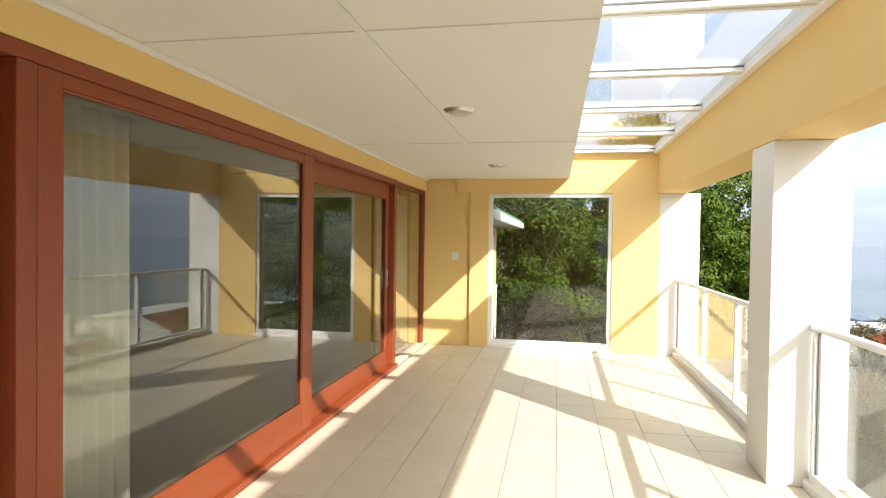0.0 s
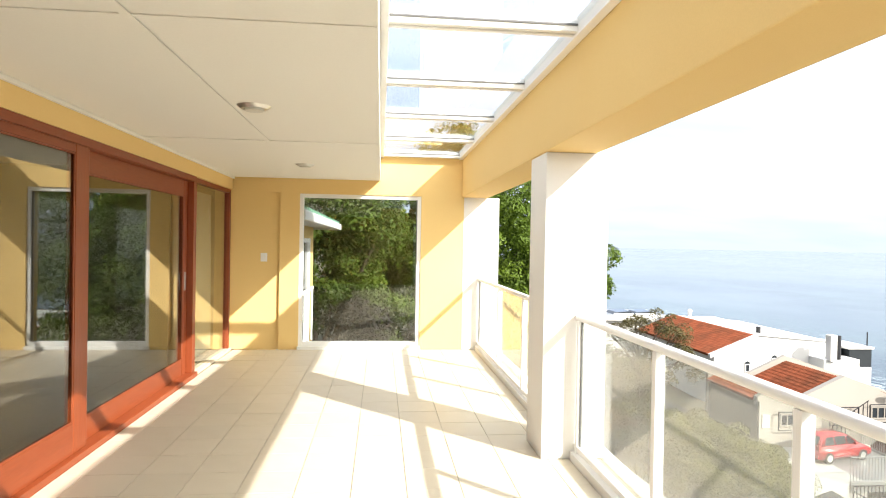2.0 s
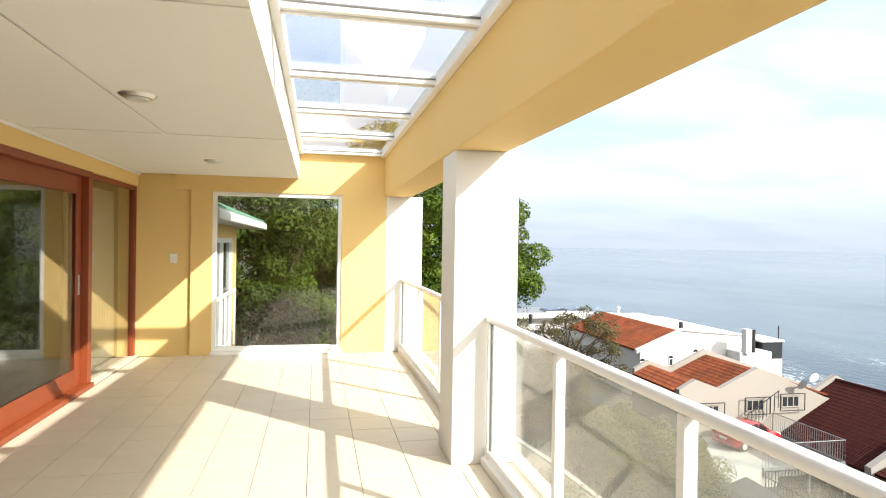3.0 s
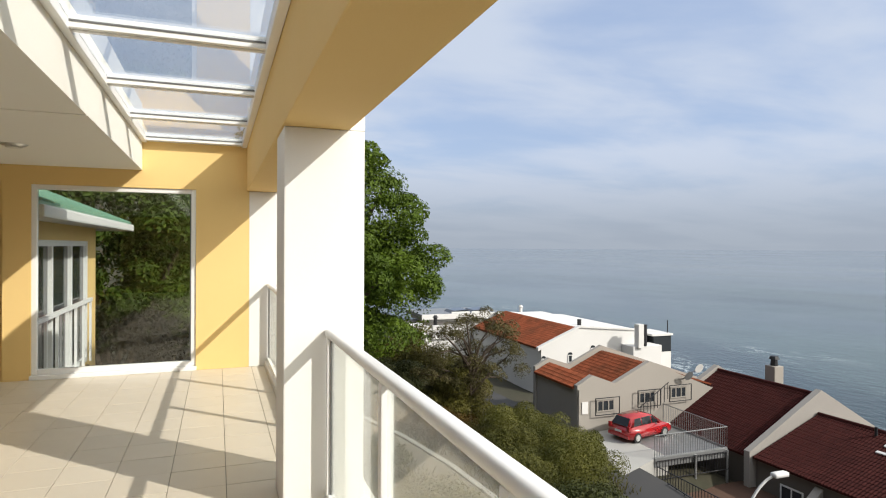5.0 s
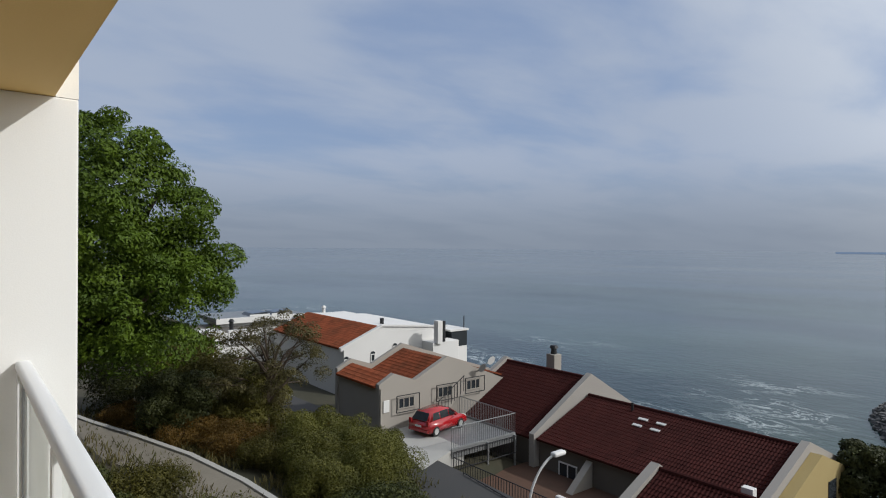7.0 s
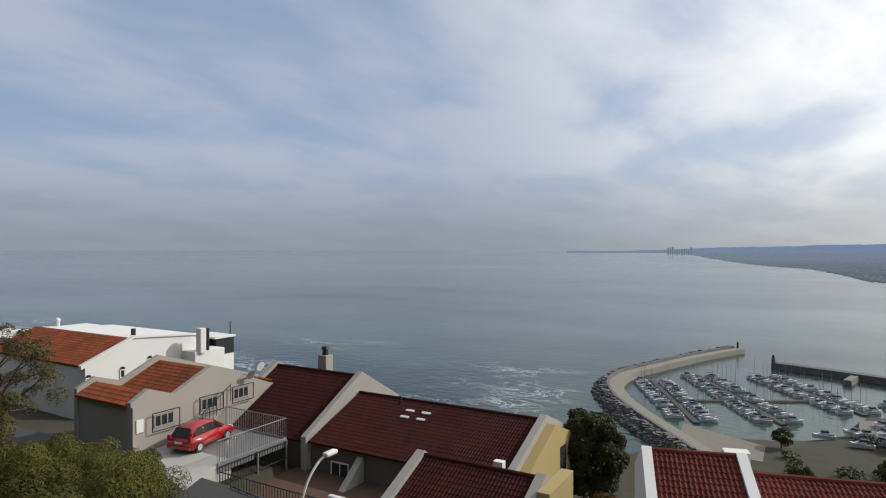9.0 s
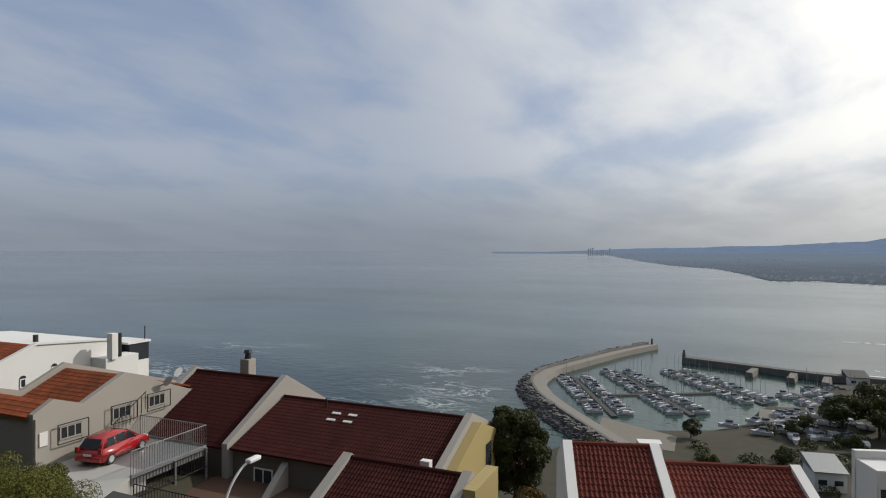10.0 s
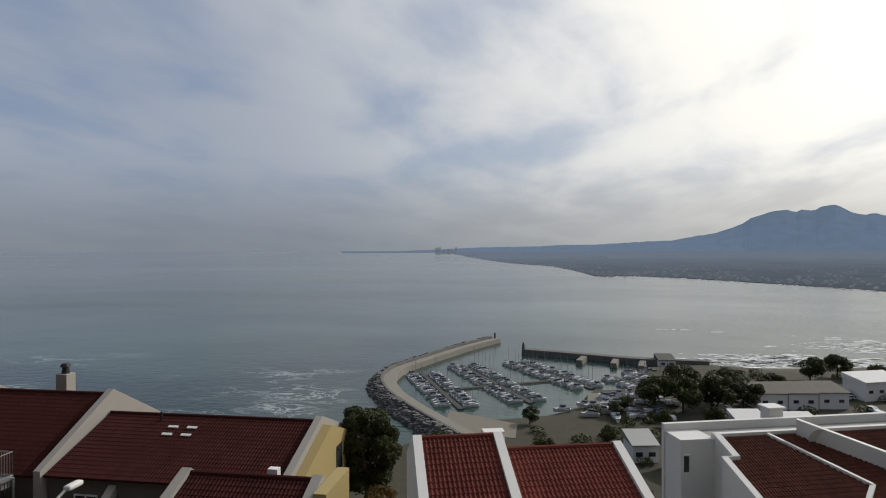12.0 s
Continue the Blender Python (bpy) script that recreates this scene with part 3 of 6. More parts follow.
def sea_material():
    m = bpy.data.materials.new("sea_water")
    m.use_nodes = True
    n, l = m.node_tree.nodes, m.node_tree.links
    b = n["Principled BSDF"]
    co = n.new("ShaderNodeTexCoord")
    mp = n.new("ShaderNodeMapping"); mp.inputs["Scale"].default_value = (1.0, 0.5, 1); mp.inputs["Rotation"].default_value = (0, 0, 0.25)
    l.new(co.outputs["Object"], mp.inputs[0])
    sw = n.new("ShaderNodeTexNoise"); sw.inputs["Scale"].default_value = 0.0075; sw.inputs["Detail"].default_value = 8; sw.inputs["Distortion"].default_value = 0.6
    rp = n.new("ShaderNodeTexNoise"); rp.inputs["Scale"].default_value = 0.35; rp.inputs["Detail"].default_value = 5
    l.new(mp.outputs[0], sw.inputs["Vector"]); l.new(mp.outputs[0], rp.inputs["Vector"])
    cr = n.new("ShaderNodeMix"); cr.data_type = "RGBA"
    cr.inputs["A"].default_value, cr.inputs["B"].default_value = (0.005, 0.021, 0.020, 1), (0.036, 0.066, 0.055, 1)
    mr = n.new("ShaderNodeMapRange"); mr.inputs["From Min"].default_value, mr.inputs["From Max"].default_value = 0.4, 0.6
    l.new(sw.outputs["Fac"], mr.inputs["Value"]); l.new(mr.outputs[0], cr.inputs["Factor"])
    # haze put into the base colour: deep fades the water paler with distance
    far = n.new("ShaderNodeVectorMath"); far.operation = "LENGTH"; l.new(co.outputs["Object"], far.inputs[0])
    haze_mix = n.new("ShaderNodeMapRange"); haze_mix.inputs["From Min"].default_value, haze_mix.inputs["From Max"].default_value = 260, 1300
    l.new(far.outputs["Value"], haze_mix.inputs["Value"])
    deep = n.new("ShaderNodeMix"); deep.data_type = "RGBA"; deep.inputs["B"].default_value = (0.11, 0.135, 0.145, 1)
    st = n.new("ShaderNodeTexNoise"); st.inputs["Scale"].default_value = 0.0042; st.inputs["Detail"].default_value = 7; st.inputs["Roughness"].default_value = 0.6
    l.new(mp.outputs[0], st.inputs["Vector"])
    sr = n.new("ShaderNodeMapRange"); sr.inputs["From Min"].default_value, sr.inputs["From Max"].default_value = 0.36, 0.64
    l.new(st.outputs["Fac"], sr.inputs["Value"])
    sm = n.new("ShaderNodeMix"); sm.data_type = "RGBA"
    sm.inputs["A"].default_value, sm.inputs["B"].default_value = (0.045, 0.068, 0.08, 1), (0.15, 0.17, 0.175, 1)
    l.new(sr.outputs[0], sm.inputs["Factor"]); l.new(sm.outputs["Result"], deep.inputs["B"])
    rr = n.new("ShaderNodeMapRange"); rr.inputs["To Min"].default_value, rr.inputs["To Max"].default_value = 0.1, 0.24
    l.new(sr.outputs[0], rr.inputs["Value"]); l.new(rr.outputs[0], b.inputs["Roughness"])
    l.new(haze_mix.outputs[0], deep.inputs["Factor"]); l.new(cr.outputs["Result"], deep.inputs["A"])
    # foam close to the shore and the breakwater
    fo = n.new("ShaderNodeTexNoise"); fo.inputs["Scale"].default_value = 0.1; fo.inputs["Detail"].default_value = 9; fo.inputs["Roughness"].default_value = 0.68; fo.inputs["Distortion"].default_value = 0.5
    l.new(mp.outputs[0], fo.inputs["Vector"])
    f0 = n.new("ShaderNodeMath"); f0.operation = "SUBTRACT"; f0.inputs[1].default_value = 0.52; l.new(fo.outputs["Fac"], f0.inputs[0])
    f1 = n.new("ShaderNodeMath"); f1.operation = "ABSOLUTE"; l.new(f0.outputs[0], f1.inputs[0])
    f2 = n.new("ShaderNodeMapRange"); f2.inputs["From Min"].default_value, f2.inputs["From Max"].default_value = 0.03, 0.0
    l.new(f1.outputs[0], f2.inputs["Value"])
    f3 = n.new("ShaderNodeTexNoise"); f3.inputs["Scale"].default_value = 0.032; f3.inputs["Detail"].default_value = 3
    l.new(mp.outputs[0], f3.inputs["Vector"])
    f4 = n.new("ShaderNodeMapRange"); f4.inputs["From Min"].default_value, f4.inputs["From Max"].default_value = 0.53, 0.68
    l.new(f3.outputs["Fac"], f4.inputs["Value"])
    fr = n.new("ShaderNodeMath"); fr.operation = "MULTIPLY"; l.new(f2.outputs[0], fr.inputs[0]); l.new(f4.outputs[0], fr.inputs[1])
    sp = n.new("ShaderNodeSeparateXYZ"); l.new(co.outputs["Object"], sp.inputs[0])
    near = n.new("ShaderNodeMapRange"); near.inputs["From Min"].default_value, near.inputs["From Max"].default_value = 330, 225
    l.new(sp.outputs["X"], near.inputs["Value"])
    north = n.new("ShaderNodeMapRange"); north.inputs["From Min"].default_value, north.inputs["From Max"].default_value = 58, 70
    l.new(sp.outputs["Y"], north.inputs["Value"])
    mu = n.new("ShaderNodeMath"); mu.operation = "MULTIPLY"; l.new(near.outputs[0], mu.inputs[0]); l.new(north.outputs[0], mu.inputs[1])
    mu2 = n.new("ShaderNodeMath"); mu2.operation = "MULTIPLY"; l.new(mu.outputs[0], mu2.inputs[0]); l.new(fr.outputs[0], mu2.inputs[1])
    fm = n.new("ShaderNodeMix"); fm.data_type = "RGBA"; fm.inputs["B"].default_value = (0.36, 0.4, 0.39, 1)
    l.new(mu2.outputs[0], fm.inputs["Factor"]); l.new(deep.outputs["Result"], fm.inputs["A"])
    l.new(fm.outputs["Result"], b.inputs["Base Color"])
    b.inputs["IOR"].default_value = 1.3
    b.inputs["Specular Tint"].default_value = (0.93, 1.0, 0.94, 1)
    bp = n.new("ShaderNodeBump"); bp.inputs["Distance"].default_value = 0.3
    wind = n.new("ShaderNodeMapping"); wind.inputs["Scale"].default_value = (0.0045, 0.0018, 1); wind.inputs["Rotation"].default_value = (0, 0, 0.9)
    l.new(co.outputs["Object"], wind.inputs[0])
    wz = n.new("ShaderNodeTexNoise"); wz.inputs["Scale"].default_value = 1.0; wz.inputs["Detail"].default_value = 5; wz.inputs["Distortion"].default_value = 0.4
    l.new(wind.outputs[0], wz.inputs["Vector"])
    wr = n.new("ShaderNodeMapRange"); wr.inputs["From Min"].default_value, wr.inputs["From Max"].default_value = 0.42, 0.62
    wr.inputs["To Min"].default_value, wr.inputs["To Max"].default_value = 0.22, 1.0
    l.new(wz.outputs["Fac"], wr.inputs["Value"]); l.new(wr.outputs[0], bp.inputs["Strength"])
    l.new(rp.outputs["Fac"], bp.inputs["Height"]); l.new(bp.outputs[0], b.inputs["Normal"])
    return m


bm = bmesh.new()
rings = [(0.0, 1)] + [(r, 96) for r in (60, 120, 250, 400, 700, 1000, 1400, 2200, 3200, 4700)]
prev = None
for r, k in rings[1:]:
    ring = [bm.verts.new((r * math.cos(2 * math.pi * i / k), r * math.sin(2 * math.pi * i / k), sea_z(r))) for i in range(k)]
    if prev:
        for i in range(k):
            bm.faces.new((prev[i], ring[i], ring[(i + 1) % k], prev[(i + 1) % k]))
    else:
        bm.faces.new(ring)
    prev = ring
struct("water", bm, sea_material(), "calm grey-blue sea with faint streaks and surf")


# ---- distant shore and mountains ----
# distance haze is put into the base colour and an emission glow
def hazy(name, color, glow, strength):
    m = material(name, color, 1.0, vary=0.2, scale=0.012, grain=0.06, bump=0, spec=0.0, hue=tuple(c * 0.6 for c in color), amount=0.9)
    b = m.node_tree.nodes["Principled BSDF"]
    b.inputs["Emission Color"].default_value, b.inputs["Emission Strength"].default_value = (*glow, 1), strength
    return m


PLAIN = hazy("plain_haze_glow", (0.045, 0.05, 0.058), (0.25, 0.30, 0.37), 0.5)
# the plain's glow turns paler and bluer with distance, as painted haze
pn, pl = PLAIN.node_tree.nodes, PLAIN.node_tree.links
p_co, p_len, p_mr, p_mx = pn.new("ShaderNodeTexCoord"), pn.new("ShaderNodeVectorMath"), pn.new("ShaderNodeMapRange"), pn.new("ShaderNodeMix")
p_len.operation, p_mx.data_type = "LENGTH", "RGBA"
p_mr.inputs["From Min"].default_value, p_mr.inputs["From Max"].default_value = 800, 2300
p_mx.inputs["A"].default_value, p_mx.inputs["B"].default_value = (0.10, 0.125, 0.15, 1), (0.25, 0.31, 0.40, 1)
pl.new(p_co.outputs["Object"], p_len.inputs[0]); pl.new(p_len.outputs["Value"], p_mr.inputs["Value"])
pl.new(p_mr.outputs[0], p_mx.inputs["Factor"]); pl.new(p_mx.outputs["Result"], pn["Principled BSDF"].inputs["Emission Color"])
MOUNT = hazy("mountain_haze_glow", (0.05, 0.065, 0.09), (0.2, 0.27, 0.38), 0.58)
COAST = [(4300, 900), (3700, 640), (3480, 470), (2650, 300), (2050, 160), (1690, 60), (1470, -45), (1260, -80), (1020, -105), (1040, -165), (960, -245), (850, -315), (750, -370), (650, -430), (560, -560), (420, -900)]
bm = bmesh.new()
fine = []
for (a, b), (c, d) in zip(COAST, COAST[1:]):
    for k in range(8):
        f = k / 8
        fine.append((a + (c - a) * f + 14 * noise.noise(Vector((a + k, b, 3))), b + (d - b) * f + 14 * noise.noise(Vector((a, d + k, 7)))))
cols = []
for x, y in fine:
    dx, dy = 4300 - x, -2600 - y
    cols.append([bm.verts.new((x + dx * q, y + dy * q, sea_z(math.hypot(x + dx * q, y + dy * q)) + 0.6 + 7 * q ** 0.8)) for q in (0, 0.06, 0.15, 0.3, 0.55, 0.85)])
for p, q in zip(cols, cols[1:]):
    for k in range(5):
        bm.faces.new((p[k], q[k], q[k + 1], p[k + 1]))
tagged(part("backdrop_plain", bm, PLAIN), "flat coastal plain across the bay with haze put into its glow", "land", kind="structure")
bm = bmesh.new()
for i in range(24, len(fine) - 1):
    if random.random() < 0.35:
        continue
    (x, y), (u, v) = fine[i], fine[i + 1]
    w, o = random.uniform(3, 14), random.uniform(2, 12)
    f, zs = random.uniform(0.5, 1.0), sea_z(math.hypot(x, y)) + 0.25
    bm.faces.new([bm.verts.new(p) for p in ((x - o, y + o * 0.3, zs), (x - o - w, y + o * 0.3, zs), (x + (u - x) * f - o - w * 0.5, y + (v - y) * f, zs), (x + (u - x) * f - o, y + (v - y) * f, zs))])
# sun glitter on the water painted as white flecks, among broken surf
for cx, cy, sx, sy, num in ((408, -150, 14, 60, 260), (292, -118, 18, 44, 380), (430, -212, 26, 44, 240), (345, -190, 34, 46, 260)):
    for _ in range(num):
        x, y = random.gauss(cx, sx * 0.5), random.gauss(cy, sy * 0.5)
        w, d = random.uniform(0.8, 4.5), random.uniform(0.4, 1.4)
        bm.faces.new([bm.verts.new((x + p, y + q, SEA + 0.06)) for p, q in ((-d, -w), (d * 0.6, -w * 0.7), (d, w), (-d * 0.7, w * 0.8))])
tagged(part("surf", bm, FOAM_GLITTER), "white surf lines along the far shore and painted flecks of sun glitter", "surf", kind="stuff")
RIDGE = [(77.1, -15), (80.3, -7), (85.1, 10), (90.4, 16), (93.0, 26), (95.6, 26), (98.1, 37), (100.5, 48), (102.4, 52), (104.1, 78), (105.7, 96), (107.2, 132), (108.1, 161), (108.7, 196), (109.6, 217), (110.2, 234), (111.3, 242), (111.9, 223), (112.4, 239), (113.2, 230), (113.7, 254), (114.6, 265), (115.1, 246), (115.7, 214), (116.6, 194), (117.2, 206), (117.9, 188), (119.0, 162), (120.7, 133), (125.2, 64)]
bm = bmesh.new()
rowa, rowb, rowc = [], [], []
for i in range(220):
    az = 72 + i * 73 / 219
    h = lerp_table(RIDGE, az) + 4 * noise.noise(Vector((az * 1.9, 0, 1))) * min(1, (az - 72) / 15) + 4 * noise.noise(Vector((az * 6, 2, 1))) * min(1, (az - 80) / 15 if az > 80 else 0)
    s, c = math.sin(radians(az)), math.cos(radians(az))
    rowa.append(bm.verts.new((3700 * s, 3700 * c, sea_z(3700) + 1)))
    rowb.append(bm.verts.new((4050 * s, 4050 * c, -20 + 0.5 * (h + 20) + 5 * noise.noise(Vector((az * 3, 5, 1))))))
    rowc.append(bm.verts.new((4400 * s, 4400 * c, h)))
for i in range(219):
    bm.faces.new((rowa[i], rowa[i + 1], rowb[i + 1], rowb[i])), bm.faces.new((rowb[i], rowb[i + 1], rowc[i + 1], rowc[i]))
tagged(part("backdrop_mountain", bm, MOUNT), "mountain range beyond the bay with blue haze put into its glow", "mountain", kind="structure")
bm = bmesh.new()
for k in range(700):
    f = random.random()
    i = int(random.random() ** 0.7 * (len(fine) - 1))
    x, y = fine[i]
    q = 0.004 + 0.16 * f * f
    x, y = x + (4300 - x) * q, y + (-2600 - y) * q
    s = random.uniform(0.7, 1.7)
    z = sea_z(math.hypot(x, y)) + 0.6 + 7 * q ** 0.8 - 1
    bm_box(x - s, x + s, y - s * 1.5, y + s * 1.5, z, z + random.uniform(2, 4.5), bm=bm)
tagged(part("far_town", bm, hazy("town_haze_glow", (0.22, 0.22, 0.22), (0.21, 0.24, 0.27), 0.45)), "small pale houses of a far coastal town with haze put into their glow", "town", kind="stuff")
bm = bmesh.new()
for k in range(11):
    az = radians(80.9 + 0.19 * k); x, y = (3350 + 60 * (k % 3)) * math.sin(az), (3350 + 60 * (k % 3)) * math.cos(az)
    z = sea_z(3350)
    bm_box(x - 4, x + 4, y - 3.4, y + 3.4, z, z + random.uniform(9, 36), bm=bm)
tagged(part("far_towers", bm, hazy("towers_haze_glow", (0.1, 0.11, 0.12), (0.24, 0.28, 0.32), 0.5)), "cluster of high-rise blocks on the far shore with haze put into their glow", "towers", kind="stuff")


# ---- vegetation ----
built = {ob.name for ob in bpy.data.objects}


def leaf_cloud(blobs, count, size, seed, droop=0.3):
    """Small folded leaves scattered over the outer shell of overlapping lumps."""
    rnd = random.Random(seed)
    V, Fc = [], []
    weights = [b[3] * b[4] + b[4] * b[5] for b in blobs]
    for _ in range(count):
        x, y, z, rx, ry, rz = rnd.choices(blobs, weights)[0]
        while True:
            d = Vector((rnd.gauss(0, 1), rnd.gauss(0, 1), rnd.gauss(0, 1)))
            if d.length > 0.01:
                d.normalize()
                break
        if d.z < -0.2 and rnd.random() < 0.6:
            d.z = -d.z
        k = 0.62 + 0.38 * rnd.random() ** 0.45
        lump = 1 + 0.22 * noise.noise(Vector((d.x * 2.2 + x, d.y * 2.2 + y, d.z * 2.2 + z)))
        c = Vector((x + d.x * rx * k * lump, y + d.y * ry * k * lump, z + d.z * rz * k * lump))
        n = (d + Vector((rnd.uniform(-.7, .7), rnd.uniform(-.7, .7), rnd.uniform(-.4, .7)))).normalized()
        u = n.cross(Vector((rnd.uniform(-1, 1), rnd.uniform(-1, 1), rnd.uniform(-1, 1)))).normalized()
        v = n.cross(u)
        s = size * rnd.uniform(0.6, 1.35)
        i = len(V)
        V += [c - u * s, c - v * s * 0.45 - n * s * droop * 0.3, c + u * s - n * s * droop, c + v * s * 0.45]
        Fc.append((i, i + 1, i + 2, i + 3))
    return V, Fc


def tree(name, at, blobs, count, size, mat, label, category, trunk=None, limbs=6, seed=1, group="", crown_name="crown"):
    t = thing(name, at, label, category, group)
    V, Fc = leaf_cloud(blobs, count, size, seed)
    me = bpy.data.meshes.new(crown_name)
    me.from_pydata([tuple(v) for v in V], [], Fc)
    me.materials.append(mat)
    cr = new(crown_name, me)
    cr.parent = t
    if trunk:
        r, h = trunk
        rnd = random.Random(seed + 9)
        bm = bmesh.new()
        p = Vector((0, 0, -0.6))
        for k in range(4):
            q = Vector((rnd.uniform(-.12, .12) * h * 0.3, rnd.uniform(-.12, .12) * h * 0.3, h * (k + 1) / 4))
            bm_rod(p, q, r * (1 - 0.17 * k), 9, r * (1 - 0.17 * (k + 1)), bm)
            p = q
        part("trunk", bm, BARK, t)
        for b in rnd.sample(blobs, min(limbs, len(blobs))):
            s = Vector((0, 0, h * rnd.uniform(0.45, 0.95)))
            e = Vector(b[:3])
            mid = (s + e) / 2 + Vector((rnd.uniform(-.3, .3), rnd.uniform(-.3, .3), 0.25))
            bm = bm_rod(s, mid, r * 0.45, 7, r * 0.3)
            bm_rod(mid, e, r * 0.3, 7, r * 0.1, bm)
            part("limb", bm, BARK, t)
    return t


def lumps(n, cx, cy, cz, sx, sy, sz, r0, r1, seed):
    """n lumps spread over an ellipsoid."""
    rnd, out = random.Random(seed), []
    for _ in range(n):
        d = Vector((rnd.gauss(0, 1), rnd.gauss(0, 1), rnd.gauss(0, 1))).normalized()
        k = rnd.uniform(0.55, 1.0)
        r = rnd.uniform(r0, r1)
        out.append((cx + d.x * sx * k, cy + d.y * sy * k, cz + d.z * sz * k, r, r, r * rnd.uniform(0.7, 0.95)))
    return out


# large fig beyond the end wall
fig = lumps(40, -2.9, -2.0, 8.1, 1.4, 0.9, 1.2, 0.25, 0.45, 18) + lumps(420, 0, 0, 7.0, 4.15, 3.4, 4.8, 0.22, 0.46, 3) + lumps(40, 2.0, -1.0, 6.6, 2.4, 1.6, 2.2, 0.32, 0.55, 5) + [(0, 0, 6.8, 3.2, 2.6, 3.9), (0.8, -0.2, 8.9, 2.5, 2.1, 2.5), (-0.3, 0, 10.2, 1.6, 1.5, 1.5), (2.6, -0.4, 7.2, 1.5, 1.3, 1.6), (1.4, -0.5, 5.6, 2.2, 1.8, 2.2), (-2.0, 0.4, 6.4, 2.0, 1.8, 2.8), (4.3, -0.6, 6.4, .6, .55, .4), (4.0, -0.5, 7.8, .65, .6, .45), (3.3, -0.2, 9.2, .65, .6, .45), (4.2, -0.6, 5.6, .7, .6, .5)]
GROW = 1.42
fig = [(x * GROW, y * GROW, (z - 7.0) * GROW + 5.9, a * GROW, b * GROW, c * GROW) for x, y, z, a, b, c in fig]
fig = [(x, y, z, a, b, min(c, z - 2.9)) for x, y, z, a, b, c in fig if z > 3.9 and not (z < 5.5 and x > 3.6)]
tree("tree", (4.0, 25.7, -6.0), fig, 190000, 0.078, FICUS, "tall dense evergreen tree with glossy green leaves", "tree", (0.5, 5.0), 12, 3)
tree("tree", (-1.6, 20.0, -6.3), lumps(90, 0, 0, 7.4, 2.7, 2.2, 3.3, 0.35, 0.65, 8) + [(0, 0, 7.4, 1.9, 1.6, 2.6)], 26000, 0.08, FICUS, "dense evergreen tree behind the house wing", "tree", (0.3, 5.5), 6, 4)
# shrubs on the slope
def bush(x, y, high, wide, mat, label, seed, leaves=0.045, count=24000, sink=0.0):
    """A dense bush, leafy from the ground up, on the slope."""
    z = ground_z(x, y)
    blobs = lumps(int(26 + 10 * wide), 0, 0, high * 0.45, wide, wide * 0.9, high * 0.47, 0.22 * wide + 0.12, 0.34 * wide + 0.16, seed) + [(0, 0, high * 0.4, wide * 0.75, wide * 0.7, high * 0.42)]
    return tree("shrub", (x, y, z - sink), blobs, count, leaves, mat, label, "shrub", (0.07, high * 0.5), 5, seed, "slope shrubs")


for x, y, h, w, k in ((10.6, 31.5, 5.0, 2.0, 11), (8.0, 33.0, 5.2, 2.2, 12), (13.2, 31.0, 3.6, 1.7, 13), (9.0, 28.9, 3.3, 1.6, 14), (12.0, 28.2, 3.4, 1.6, 15)):
    bush(x, y, h, w, BANK if k in (11, 13, 15) else SHRUB, "tall dense olive-green shrub on the slope", k, 0.055, 30000)
for x, y, h, w, k in ((7.4, 31.2, 1.0, 1.0, 21), (9.3, 27.9, 1.3, 1.2, 22), (10.6, 26.0, 1.5, 1.3, 23), (11.3, 24.0, 1.4, 1.2, 24), (8.3, 29.9, 1.1, 1.0, 25)):
    bush(x, y, h, w, DRY if k != 24 else BANK, "rust and yellow dry heath bush on the bank", k, 0.036, 18000)
for x, y, h, w, k in ((13.0, 24.2, 2.2, 1.5, 31), (14.6, 22.6, 2.3, 1.5, 32), (12.4, 22.2, 1.9, 1.4, 33), (13.9, 20.4, 2.0, 1.5, 34), (11.8, 20.6, 1.5, 1.3, 35), (14.4, 25.4, 2.1, 1.2, 36)):
    bush(x, y, h, w, HEDGE, "rounded fine-leaved green bush beside the road", k, 0.036, 34000)
bush(16.5, 23.2, 1.7, 0.55, HEDGE, "upright green bush at the driveway corner", 37, 0.04, 9000)
bush(6.6, 17.0, 0.9, 2.0, HEDGE, "low ground cover below the path", 38, 0.045, 14000)
bush(6.0, 21.5, 0.8, 1.4, BANK, "low ground cover beside the path", 39, 0.045, 12000)
bush(12.0, 17.2, 1.3, 1.8, SHRUB, "mixed low shrubs on the slope", 40, 0.05, 14000)
tree("tree", (12.5, 27.4, -7.5), lumps(80, 0, 0, 3.9, 3.0, 2.2, 2.3, 0.25, 0.5, 13), 20000, 0.046, OLIVE, "thin grey-green tree with many bare twigs", "tree", (0.13, 4.2), 30, 7)
tree("tree", (31.5, 9.7, -12.3), lumps(34, 0, 0, 3.6, 1.6, 1.5, 2.5, 0.4, 0.75, 24), 26000, 0.09, SHRUB, "bushy dark green tree between the houses", "tree", (0.2, 2.5), 8, 16)
tree("shrub", (27.5, 7.6, -11.0), lumps(10, 0, 0, 1.0, 0.9, 0.9, 1.0, 0.4, 0.6, 25), 5000, 0.07, DRY, "brownish shrub at the foot of the tree", "shrub", (0.06, 0.6), 4, 17)


# hedge and undergrowth beyond the end wall, added to darken the window's lower part
tree("shrub", (0.4, 15.4, -6.2), lumps(34, 0, 0, 4.0, 2.2, 0.8, 2.1, 0.5, 0.8, 31), 15000, 0.06, SHADE_LEAVES, "undergrowth beyond the end wall with shade put into its near-black leaves", "shrub", (0.1, 2.4), 4, 31)
